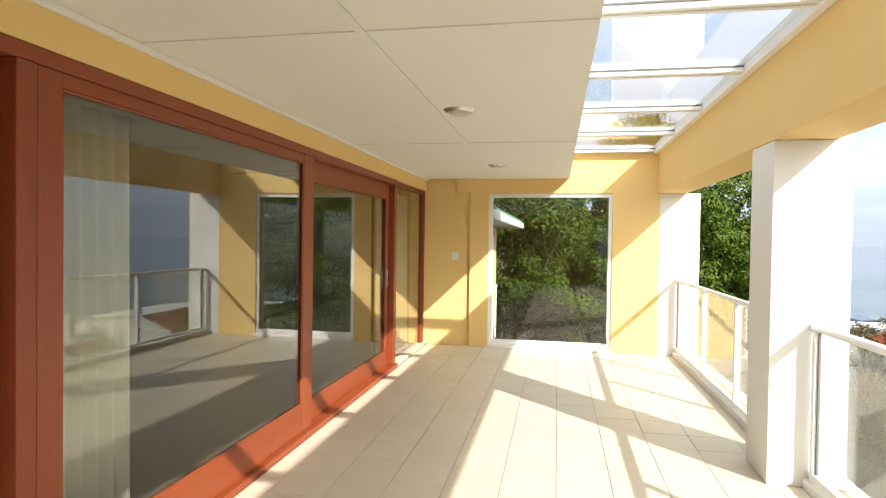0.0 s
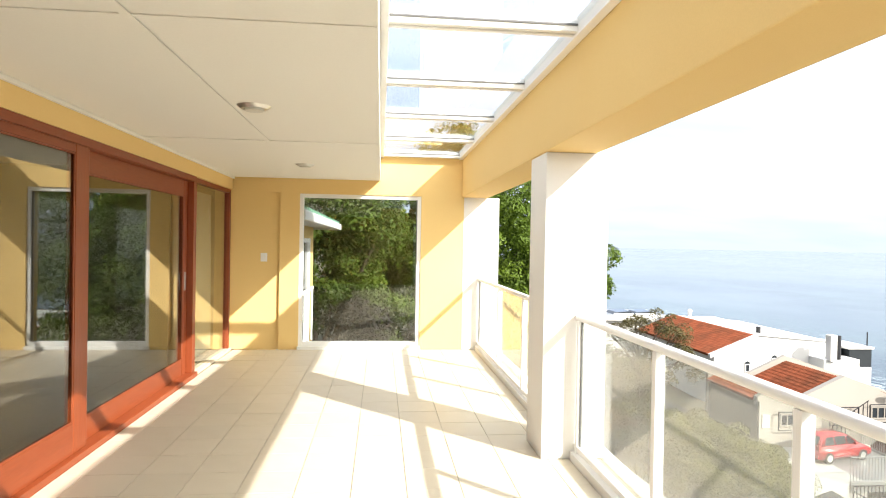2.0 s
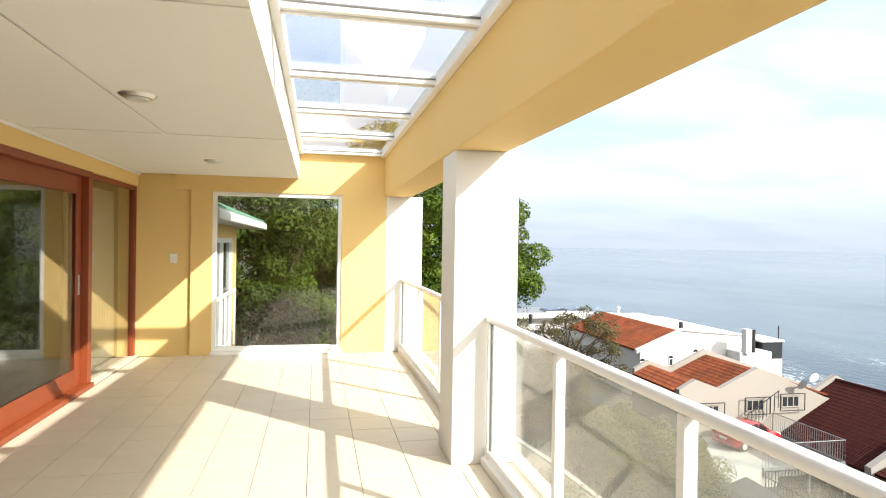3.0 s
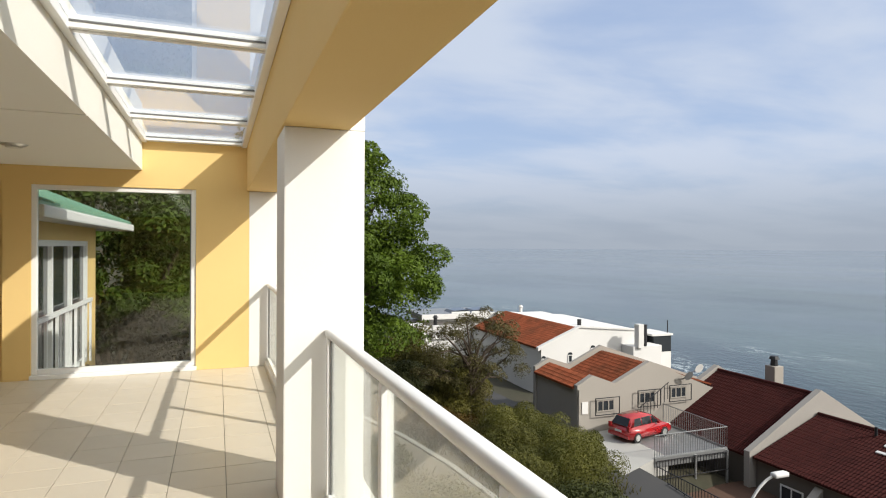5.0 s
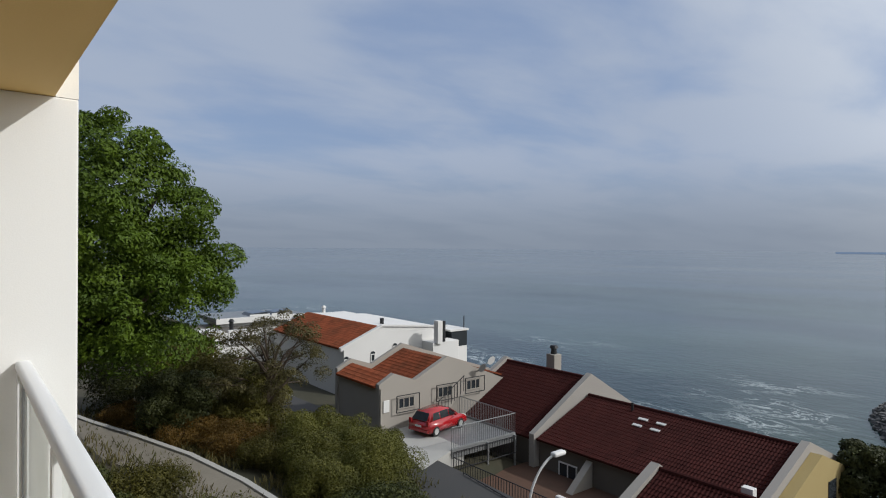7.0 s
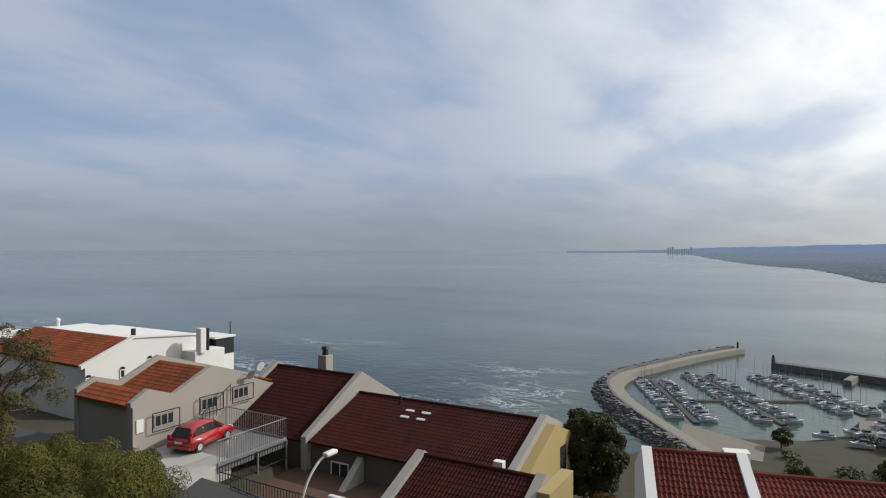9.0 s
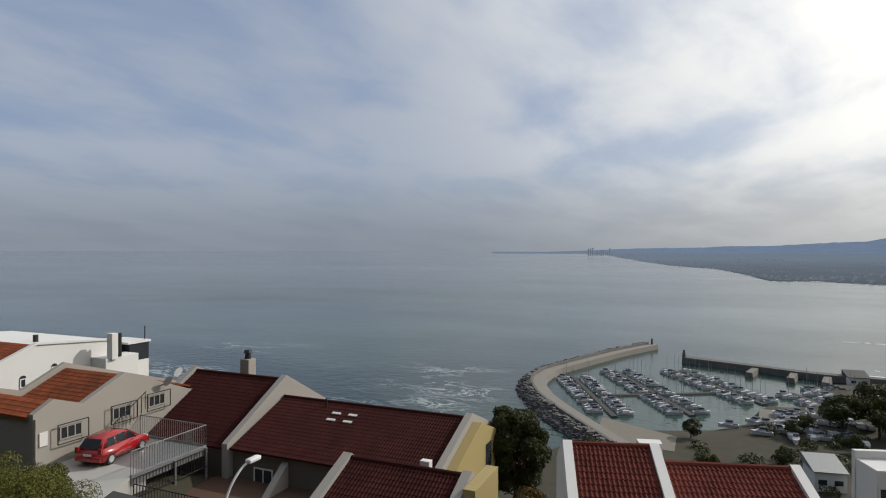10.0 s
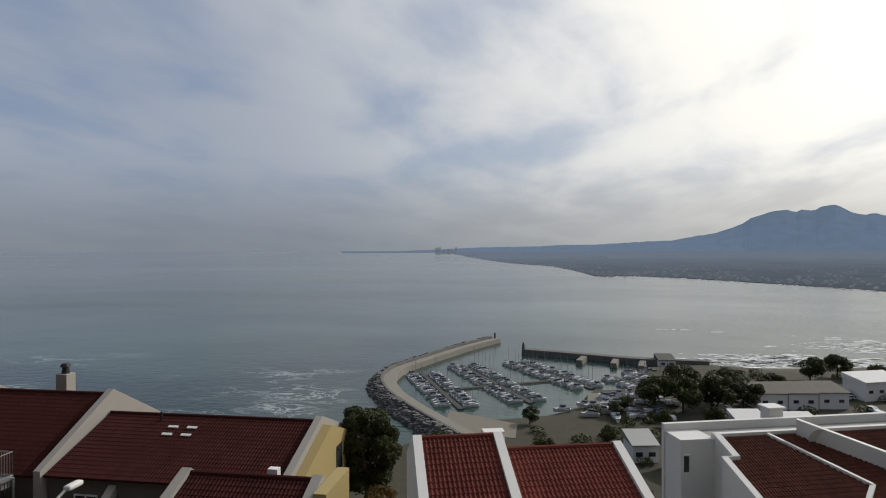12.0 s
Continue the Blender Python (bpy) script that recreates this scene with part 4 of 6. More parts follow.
tree("shrub", (3.6, 16.4, -6.3), lumps(22, 0, 0, 1.5, 1.8, 1.2, 1.1, 0.4, 0.7, 32), 13000, 0.06, SHRUB, "dark leafy undergrowth below the large tree", "shrub", (0.1, 1.8), 4, 32)
# tufts over the slope
V, Fc = [], []
rnd = random.Random(77)
for _ in range(16000):
    x, y = rnd.uniform(2.6, 16.5), rnd.uniform(10, 34)
    if noise.noise(Vector((x * 0.5, y * 0.5, 4))) < -0.12:
        continue
    z = ground_z(x, y)
    h, a = rnd.uniform(0.15, 0.5), rnd.uniform(0, 6.28)
    dx, dy = math.cos(a), math.sin(a)
    k = len(V)
    V += [(x - dy * 0.03, y + dx * 0.03, z), (x + dy * 0.03, y - dx * 0.03, z), (x + dx * h * 0.5 + dy * 0.012, y + dy * h * 0.5 - dx * 0.012, z + h), (x + dx * h * 0.35 - dy * 0.012, y + dy * h * 0.35 + dx * 0.012, z + h * 0.8)]
    Fc.append((k, k + 1, k + 2, k + 3))
me = bpy.data.meshes.new("grass"); me.from_pydata(V, [], Fc); me.materials.append(leafy("dry_grass", (0.12, 0.10, 0.04), (0.06, 0.07, 0.025)))
tagged(new("grass", me), "rough dry grass and low heath on the slope", "grass", kind="stuff")


# ---- paths and roads ----
def ribbon(pts, width, lift, mat, name, label):
    bm = bmesh.new()
    rows = []
    dense = []
    for (a, b), (c, d) in zip(pts, pts[1:]):
        dense += [(a + (c - a) * k / 6, b + (d - b) * k / 6) for k in range(6)]
    dense.append(pts[-1])
    for i, (x, y) in enumerate(dense):
        q, p = dense[min(i + 1, len(dense) - 1)], dense[max(i - 1, 0)]
        t = Vector((q[0] - p[0], q[1] - p[1], 0)).normalized()
        n = Vector((-t.y, t.x, 0))
        z = lerp_table(HILL, x) + lift
        rows.append([bm.verts.new((x + n.x * s * width / 2, y + n.y * s * width / 2, z)) for s in (-1, 1)] + [bm.verts.new((x + n.x * s * width / 2, y + n.y * s * width / 2, z - 0.5)) for s in (1, -1)])
    for a, b in zip(rows, rows[1:]):
        for k in range(4):
            bm.faces.new((a[k], a[(k + 1) % 4], b[(k + 1) % 4], b[k]))
    bmesh.ops.recalc_face_normals(bm, faces=bm.faces)
    return struct(name, bm, mat, label)


ribbon([(3.5, 31.5), (6.0, 27.8), (7.4, 24.6), (8.2, 21.5), (8.6, 18.0), (8.6, 12)], 1.9, 0.22, SAND, "path", "curving sandy footpath across the slope")
ribbon([(5.0, 32.2), (7.0, 28.6), (8.5, 25.2), (9.35, 21.8), (9.8, 18.0), (9.8, 12)], 0.22, 0.42, PAVE, "kerb_path", "pale low kerb wall along the footpath")
ribbon([(15.5, 46), (16.4, 34), (16.6, 26), (16.4, 20), (16.0, 12), (15.2, 0), (15, -15)], 3.4, 0.2, ASPHALT, "road", "narrow dark asphalt road")
ribbon([(18.25, 46), (18.1, 35), (18.05, 27.0)], 0.18, 0.3, PAVE, "kerb", "pale concrete kerb beside the garage")
struct("driveway", bm_prism([(18.0, 27.04), (18.3, 26.4), (16.9, 21.6), (19.35, 22.7), (20.2, 22.75), (20.2, 27.04)], "z", -8.8, -7.9), PAVE, "pale concrete driveway slab")
struct("forecourt", bm_prism([(17.6, 21.6), (18.0, 13.9), (24.2, 13.9), (24.2, 22.4), (19.5, 22.4)], "z", -10.5, -9.35), BRICKPAVE, "reddish brick-paved forecourt")


# ---- houses on the slope ----
def roof_tiles(name, parent, eave0, eave1, rise, mat, tw=0.145, tl=0.26, label=""):
    """Courses of curved tiles from the eave line up by the vector `rise`."""
    e0, e1, r = Vector(eave0), Vector(eave1), Vector(rise)
    nu, nv = max(1, round((e1 - e0).length / tw)), max(1, round(r.length / tl))
    u, v = (e1 - e0) / nu, r / nv
    n = u.cross(v).normalized()
    if n.z < 0:
        n = -n
    prof = [(0.0, 0.0), (0.16, 0.055), (0.34, 0.075), (0.52, 0.05), (0.68, 0.0), (1.0, 0.0)]
    V, Fc = [], []
    for j in range(nv):
        for i in range(nu):
            o, k = e0 + u * i + v * j, len(V)
            for a, h in prof:
                V.append(o + u * a + n * (h * 0.6 + 0.03))
            for a, h in prof:
                V.append(o + u * a + v * 1.06 + n * (h * 0.6 + 0.004))
            for a, h in prof:
                V.append(o + u * a + n * (h * 0.6 - 0.005))
            for q in range(5):
                Fc.append((k + q, k + q + 1, k + q + 7, k + q + 6))
                Fc.append((k + q, k + 12 + q, k + 13 + q, k + q + 1))
    me = bpy.data.meshes.new(name)
    me.from_pydata([tuple(p) for p in V], [], Fc)
    me.materials.append(mat)
    ob = new(name, me)
    ob.parent = parent
    return tagged(ob, label, kind="stuff")


def house_window(parent, x, y, z, w, h, facing, frame_mat=HOUSEWHITE, panes=2, proud=0.05):
    """A framed window on a wall that faces -x or -y; x, y, z its lower corner."""
    def bx(a0, a1, d0, d1, z0, z1):
        return bm_box(x + a0, x + a1, y - d1, y - d0, z + z0, z + z1) if facing == "-y" else bm_box(x - d1, x - d0, y + a0, y + a1, z + z0, z + z1)
    wn_ = part("window", bx(0.04, w - 0.04, 0.004, proud * 0.5, 0.04, h - 0.04), DARKWIN, parent, "dark glass")
    for a0, a1, z0, z1 in ((0, w, 0, 0.06), (0, w, h - 0.06, h), (0, 0.06, 0.061, h - 0.061), (w - 0.06, w, 0.061, h - 0.061)):
        part("frame", bx(a0, a1, 0.004, proud, z0, z1), frame_mat, wn_)
    for k in range(1, panes):
        c = w * k / panes
        part("mullion", bx(c - 0.025, c + 0.025, 0.004, proud, 0.061, h - 0.061), frame_mat, wn_)
    return wn_


def gable(parent, y0, y1, xe, ze, xr, zr, xb, zb, base, mat, roofmat, coping=HOUSEWHITE, copes=(True, True), up=0.28, cw=0.32):
    """Wall prism, tiled front and back slopes and raised sloping parapets."""
    inset = 0.25
    part("wall", bm_prism([(xe + inset, base), (xe + inset, ze - 0.05), (xr, zr - 0.12), (xb - inset, zb - 0.05), (xb - inset, base)], "y", y0 + 0.02, y1 - 0.02), mat, parent)
    roof = part("roof", bm_prism([(xe, ze - 0.06), (xe, ze), (xr, zr), (xb, zb), (xb, zb - 0.06), (xr, zr - 0.1)], "y", y0 + 0.03, y1 - 0.03), roofmat, parent)
    roof_tiles("roof_tiles", roof, (xe, y0 + 0.03, ze), (xe, y1 - 0.03, ze), (xr - xe, 0, zr - ze), roofmat)
    roof_tiles("roof_tiles", roof, (xb, y0 + 0.03, zb), (xb, y1 - 0.03, zb), (xr - xb, 0, zr - zb), roofmat, 0.6, 0.6)
    part("ridge", bm_rod((xr, y0 + 0.04, zr + 0.02), (xr, y1 - 0.04, zr + 0.02), 0.1, 8), roofmat, roof)
    for on, yy in zip(copes, (y0, y1)):
        if on:
            part("parapet", bm_prism([(xe - 0.1, base), (xe - 0.1, ze + up), (xr, zr + up), (xb, zb + up), (xb, base)], "y", yy - cw / 2, yy + cw / 2), coping, parent)
    return roof


# long dark-red house
hc = thing("house", (0, 0, -13.0), "taupe house with dark red tiled roofs and raised parapets", "house")
LZ = 13.0                      # the local height of z = 0
r1 = gable(hc, 21.8, 28.2, 23.9, -8.0 + LZ, 28.3, -5.55 + LZ, 33, -8.2 + LZ, 0, TAUPE_SHADE_DARKROOF, REDROOF, PARAPET)
r2 = gable(hc, 10.9, 21.6, 23.9, -7.95 + LZ, 28.0, -6.38 + LZ, 31, -7.6 + LZ, 0, TAUPE_SHADE_DARKROOF, REDROOF, PARAPET, (True, False))
part("end_wall", bm_prism([(24.6, 0), (24.6, -7.75 + LZ), (28.0, -6.5 + LZ), (30.6, -7.5 + LZ), (30.6, 0)], "y", 10.3, 10.73), PALEYELLOW, hc, "pale yellow rendered end wall")
part("end_window", bm_box(28.6, 29.4, 10.27, 10.296, -8.9 + LZ, -7.7 + LZ), DARKWIN, hc, "dark window in the yellow end wall")
ch = part("chimney", bm_box(29.6, 30.25, 25.38, 26.02, -7 + LZ, -4.95 + LZ, 0.03), TAUPE, hc)
part("chimney_pot", bm_rod((29.92, 25.7, -4.94 + LZ), (29.92, 25.7, -4.6 + LZ), 0.2, 10, 0.16), BLACK, ch)
part("cowl", bm_rod((29.92, 25.7, -4.59 + LZ), (29.92, 25.7, -4.42 + LZ), 0.27, 10, 0.2), BLACK, ch, "dark cowl")
for ky in (16.75, 17.7):
    for kx in (26.65, 27.15):
        z = -7.95 + (kx - 23.9) * 1.57 / 4.1 + LZ
        part("skylight", bm_prism([(kx - 0.07, z + 0.02), (kx - 0.07, z + 0.06), (kx + 0.06, z + 0.11), (kx + 0.06, z + 0.05)], "y", ky - 0.24, ky + 0.24), HOUSEWHITE, r2, "pale roof skylight")
part("vent_pipe", bm_rod((27.6, 18.6, -6.8 + LZ), (27.6, 18.6, -6.1 + LZ), 0.06), BLACK, r2)
for y, z0, h, w in ((19.2, -11.0, 2.3, 1.1), (15.6, -10.9, 1.5, 1.2)):
    house_window(hc, 24.14, y, z0 + LZ, w, h, "-x", HOUSEWHITE, 2)
part("buttress", bm_prism([(22.6, 0), (22.6, -9.4 + LZ), (24.1, -8.2 + LZ), (24.1, 0)], "y", 18.3, 18.65), TAUPE, hc, "sloping pale wing wall")
part("garden_wall", bm_box(21.4, 21.65, 14.8, 18.2, 0, -9.0 + LZ, 0.08), HOUSEWHITE, hc, "low white garden wall")

# lower front house
hd = thing("house", (0, 0, -13.0), "low house with a dark red tiled roof and cream parapets", "house")
gable(hd, 8.5, 13.45, 17.2, -8.3 + LZ, 21.4, -6.45 + LZ, 23.4, -8.0 + LZ, 0, TAUPE_SHADE_DARKROOF, REDROOF, PARAPET, up=0.2, cw=0.36)
part("end_wall", bm_box(20.4, 22.9, 7.85, 8.31, 0, -6.5 + LZ, 0.02), PALEYELLOW, hd, "pale yellow end wall")
part("roof_hatch", bm_box(22.3, 22.6, 10.4, 10.8, -7.4 + LZ, -6.5 + LZ, 0.02), HOUSEWHITE, hd, "small white roof hatch")

# pair of stepped houses with white parapets
he = thing("house", (21.25, 4.95, -12.35), "terraced house with red tiled roofs stepping down between white parapets", "house", turn=15.5)
LE = 12.0
gable(he, -2.75, 0.0, -5.0, -6.5 + LE, 0, -4.45 + LE, 3.5, -6.2 + LE, 0, HOUSEWHITE, CLAYROOF, HOUSEWHITE, up=0.14, cw=0.3)
gable(he, -7.0, -2.95, -5.0, -6.9 + LE, 0, -4.95 + LE, 3.5, -6.6 + LE, 0, HOUSEWHITE, CLAYROOF, HOUSEWHITE, (True, False), up=0.16, cw=0.3)
part("parapet_step", bm_box(0.15, 0.6, -3.05, -2.3, -5.6 + LE, -4.36 + LE, 0.02), HOUSEWHITE, he)

# white house beyond
hf = thing("house", (31.75, -7.4, -14.75), "white house with brown tiled roofs between white parapets", "house", turn=17)
LF = 14.3


def slope_z(x):
    return -7.0 + LF + x * 0.375


def verge(x0, x1, y0, y1, up=0.2):
    part("parapet", bm_prism([(x0, 0), (x0, slope_z(x0) + up), (x1, slope_z(x1) + up), (x1, 0)], "y", y0, y1), HOUSEWHITE, hf)


part("wall", bm_prism([(-4.9, 0), (-4.9, slope_z(-4.9) - 0.15), (-0.02, slope_z(0) - 0.15), (1.4, slope_z(0) - 0.15), (1.4, 0)], "y", -12.0, -0.31), HOUSEWHITE, hf)
roof_f = part("roof", bm_prism([(-5.2, slope_z(-5.2) - 0.1), (-5.2, slope_z(-5.2)), (0, slope_z(0)), (0, slope_z(0) - 0.1)], "y", -12.0, -0.301), BROWNROOF, hf)
roof_tiles("roof_tiles", roof_f, (-5.2, -12.0, slope_z(-5.2)), (-5.2, -0.301, slope_z(-5.2)), (5.2, 0, 5.2 * 0.375), BROWNROOF)
lower_f = part("roof", bm_prism([(-5.2, slope_z(-5.2) - 0.1), (-5.2, slope_z(-5.2)), (-1.55, slope_z(-1.55)), (-1.55, slope_z(-1.55) - 0.1)], "y", -0.3, 0.3), BROWNROOF, hf)
roof_tiles("roof_tiles", lower_f, (-5.2, -0.3, slope_z(-5.2)), (-5.2, 0.3, slope_z(-5.2)), (3.65, 0, 3.65 * 0.375), BROWNROOF)
part("flat_roof", bm_box(0.01, 1.4, -12.0, 1.5, 7.0, slope_z(0) - 0.08), CONCRETE, hf, "grey flat roof strip")
part("wall", bm_box(-0.1, 1.4, 0.05, 1.75, 0, slope_z(0) - 0.02, 0.02), HOUSEWHITE, hf)
part("ridge_parapet", bm_box(-0.06, 0.2, -12.0, 0.04, slope_z(0) - 0.3, slope_z(0) + 0.17, 0.02), HOUSEWHITE, hf)
part("back_parapet", bm_box(1.41, 1.65, -12.0, 1.8, 0, slope_z(0) + 0.32, 0.02), HOUSEWHITE, hf)
verge(-1.5, 0.0, -0.3, 0.045)
verge(-4.9, -1.5, 0.301, 0.6)
part("parapet_step", bm_box(-1.56, -1.5, -0.3, 0.6, slope_z(-1.5) - 0.6, slope_z(-1.5) + 0.19), HOUSEWHITE, hf)


def slanted(x0, y0, x1, y1, up, thick, name):
    """Raised wall that crosses the slope at an angle."""
    d = Vector((x1 - x0, y1 - y0, 0)).normalized()
    n = Vector((-d.y, d.x, 0)) * thick / 2
    bm = bmesh.new()
    vs = []
    for x, y in ((x0, y0), (x1, y1)):
        for s in (-1, 1):
            for z in (slope_z(x) - 0.3, slope_z(x) + up):
                vs.append(bm.verts.new((x + n.x * s, y + n.y * s, z)))
    for f in ((0, 1, 3, 2), (4, 5, 7, 6), (0, 1, 5, 4), (2, 3, 7, 6), (1, 3, 7, 5), (0, 2, 6, 4)):
        bm.faces.new([vs[i] for i in f])
    bmesh.ops.recalc_face_normals(bm, faces=bm.faces)
    part(name, bm, HOUSEWHITE, hf)


slanted(-0.07, -2.74, -3.5, -5.2, 0.14, 0.2, "parapet")
slanted(-0.07, -4.3, -3.3, -7.6, 0.75, 0.3, "party_wall")
slanted(-3.5, -5.2, -5.1, -3.2, 0.14, 0.2, "parapet")
chf = part("chimney", bm_box(1.9, 2.6, -5.1, -4.3, 6.0, 7.95, 0.02), HOUSEWHITE, hf)
part("chimney_cap", bm_box(1.8, 2.7, -5.2, -4.2, 7.951, 8.05, 0.01), HOUSEWHITE, chf)
house_window(hf, -0.104, 1.3, -8.6 + LF, 0.4, 0.9, "-x", HOUSEWHITE, 1)
house_window(hf, -0.104, 1.3, -10.6 + LF, 0.4, 0.9, "-x", HOUSEWHITE, 1)
bm = bmesh.new(); bmesh.ops.create_cone(bm, cap_ends=True, segments=20, radius1=0.42, radius2=0.1, depth=0.14, matrix=Matrix.Translation((-0.75, -4.75, slope_z(-0.75) + 0.35)) @ Matrix.Rotation(radians(70), 4, "Y"))
part("satellite_dish", bm, HOUSEWHITE, hf)

# taupe garage house
ha = thing("house", (0, 0, -9.5), "taupe plastered house with orange tiled roofs over a garage", "house")
LA = 9.5
prof = [(18.2, 0), (18.2, -5.5 + LA), (19.1, -5.02 + LA), (20.45, -5.52 + LA), (22.65, -4.52 + LA), (26.8, -6.2 + LA), (31, -7.2 + LA), (31, 0)]
part("wall", bm_prism(prof, "y", 27.05, 27.35), TAUPE, ha, "taupe gabled wall")
part("wall", bm_box(18.3, 18.55, 27.36, 31.4, 0, -5.75 + LA), TAUPE, ha)
part("wall", bm_box(30.7, 31.0, 27.36, 31.4, 0, -7.3 + LA), TAUPE, ha)
part("wall", bm_prism([(18.2, 0), (18.2, -5.35 + LA), (19.1, -4.9 + LA), (20.45, -5.35 + LA), (22.65, -4.35 + LA), (31, -7.1 + LA), (31, 0)], "y", 31.41, 31.65), TAUPE, ha)
ra = part("roof", bm_prism([(18.1, -5.72 + LA), (18.1, -5.64 + LA), (19.1, -5.16 + LA), (20.45, -5.66 + LA), (20.45, -5.75 + LA), (19.1, -5.25 + LA)], "y", 27.36, 31.4), ORANGEROOF, ha)
roof_tiles("roof_tiles", ra, (18.1, 27.36, -5.64 + LA), (18.1, 31.4, -5.64 + LA), (1.0, 0, 0.48), ORANGEROOF)
rb = part("roof", bm_prism([(20.45, -5.74 + LA), (20.45, -5.66 + LA), (22.65, -4.66 + LA), (30.6, -7.2 + LA), (30.6, -7.3 + LA), (22.65, -4.75 + LA)], "y", 27.36, 31.4), ORANGEROOF, ha)
roof_tiles("roof_tiles", rb, (20.45, 27.36, -5.66 + LA), (20.45, 31.4, -5.66 + LA), (2.2, 0, 1.0), ORANGEROOF)
for x, z in ((19.35, -6.92), (21.95, -6.72), (24.0, -6.6)):
    house_window(ha, x, 27.046, z + LA, 1.05, 0.6, "-y", TAUPE, 3)
    for k in range(2):
        ring = bm_rod((x - 0.2, 26.85, z - 0.12 + k * 0.86 + LA), (x + 1.25, 26.85, z - 0.12 + k * 0.86 + LA), 0.025, 6)
        part("window_grille", ring, BLACK, ha, "dark curved burglar bar")
    for xx in (-0.2, 1.25):
        part("window_grille", bm_rod((x + xx, 26.85, z - 0.12 + LA), (x + xx, 26.85, z + 0.74 + LA), 0.025, 6), BLACK, ha, "dark curved burglar bar")
part("sign", bm_box(18.45, 18.8, 27.0, 27.045, -6.95 + LA, -6.35 + LA), HOUSEWHITE, ha, "white notice board")
part("downpipe", bm_rod((18.27, 27.0, 1.6), (18.27, 27.0, -5.7 + LA), 0.05), TAUPE, ha)
for x, z, mm in ((24.9, -5.35, GALV), (25.6, -5.0, HOUSEWHITE)):
    bm = bmesh.new(); bmesh.ops.create_cone(bm, cap_ends=True, segments=20, radius1=0.27, radius2=0.08, depth=0.1, matrix=Matrix.Translation((x, 26.7, z + LA)) @ Matrix.Rotation(radians(-70), 4, "X"))
    bm_rod((x, 26.75, z + LA), (x, 27.1, z - 0.3 + LA), 0.03, 6, bm=bm)
    part("satellite_dish", bm, mm, ha)
for k in range(9):
    part("stair_rail", bm_rod((21.7 + 0.22 * k, 26.6, -7.6 + 0.14 * k + LA), (21.7 + 0.22 * k, 26.6, -6.75 + 0.14 * k + LA), 0.018, 5), BLACK, ha)
part("stair_rail", bm_rod((21.7, 26.6, -6.75 + LA), (23.5, 26.6, -5.6 + LA), 0.025, 6), BLACK, ha)

# white house with an orange roof
hb = thing("house", (0, 0, -11.0), "white plastered house with an orange tiled roof and arched windows", "house")
LB = 11.0
part("wall", bm_prism([(22.3, 0), (22.3, -5.5 + LB), (25.4, -4.25 + LB), (31.2, -4.75 + LB), (31.2, 0)], "y", 38.0, 38.35), HOUSEWHITE, hb, "white gabled wall")
part("wall", bm_box(22.3, 31.2, 38.36, 50, 0, -5.75 + LB), HOUSEWHITE, hb)
rb_ = part("roof", bm_prism([(22.2, -5.7 + LB), (22.2, -5.6 + LB), (25.4, -4.3 + LB), (25.4, -4.4 + LB)], "y", 38.36, 50), ORANGEROOF, hb)
roof_tiles("roof_tiles", rb_, (22.2, 38.36, -5.6 + LB), (22.2, 50, -5.6 + LB), (3.2, 0, 1.3), ORANGEROOF)
part("flat_roof", bm_prism([(25.41, -4.7 + LB), (25.41, -4.32 + LB), (31.4, -4.8 + LB), (31.4, -5.0 + LB)], "y", 38.2, 50), HOUSEWHITE, hb, "white flat roof")
part("verge", bm_prism([(22.0, -5.75 + LB), (22.0, -5.5 + LB), (25.4, -4.12 + LB), (31.4, -4.62 + LB), (31.4, -4.74 + LB), (25.4, -4.25 + LB)], "y", 37.9, 38.2), HOUSEWHITE, hb, "white verge coping")
for x, z in ((22.3, -6.85), (24.45, -6.7), (26.35, -6.3)):
    w = house_window(hb, x, 37.996, z + LB, 0.36, 0.55, "-y", HOUSEWHITE, 1)
    bm = bmesh.new(); bmesh.ops.create_cone(bm, cap_ends=True, segments=16, radius1=0.18, radius2=0.18, depth=0.04, matrix=Matrix.Translation((x + 0.18, 37.97, z + 0.55 + LB)) @ Matrix.Rotation(radians(90), 4, "X"))
    part("arch", bm, DARKWIN, w, "dark arched pane")
part("stair_tower", bm_box(29.0, 31.5, 36.6, 37.99, 0, -5.6 + LB, 0.03), HOUSEWHITE, hb, "white block with a rounded corner")
part("chimney", bm_box(29.3, 29.75, 36.4, 36.9, -5.7 + LB, -4.0 + LB, 0.02), HOUSEWHITE, hb)
part("flue", bm_rod((30.05, 36.7, -5.6 + LB), (30.05, 36.7, -4.05 + LB), 0.17, 10), BLACK, hb)
part("flue", bm_rod((27.0, 40.5, -4.6 + LB), (27.0, 40.5, -4.0 + LB), 0.16, 10), BLACK, hb)
part("aerial", bm_rod((33.2, 38.0, -6 + LB), (33.2, 38.0, -4.0 + LB), 0.04, 6), BLACK, hb)
part("glass_balcony", bm_box(31.6, 33.2, 37.6, 40, -6.3 + LB, -5.1 + LB), DARKWIN, hb, "dark glazed balcony")
part("balcony_roof", bm_box(31.4, 33.3, 37.5, 40.2, -5.09 + LB, -4.95 + LB), HOUSEWHITE, hb)
part("wall", bm_box(31.3, 33.2, 37.6, 40, 0, -6.31 + LB), HOUSEWHITE, hb)

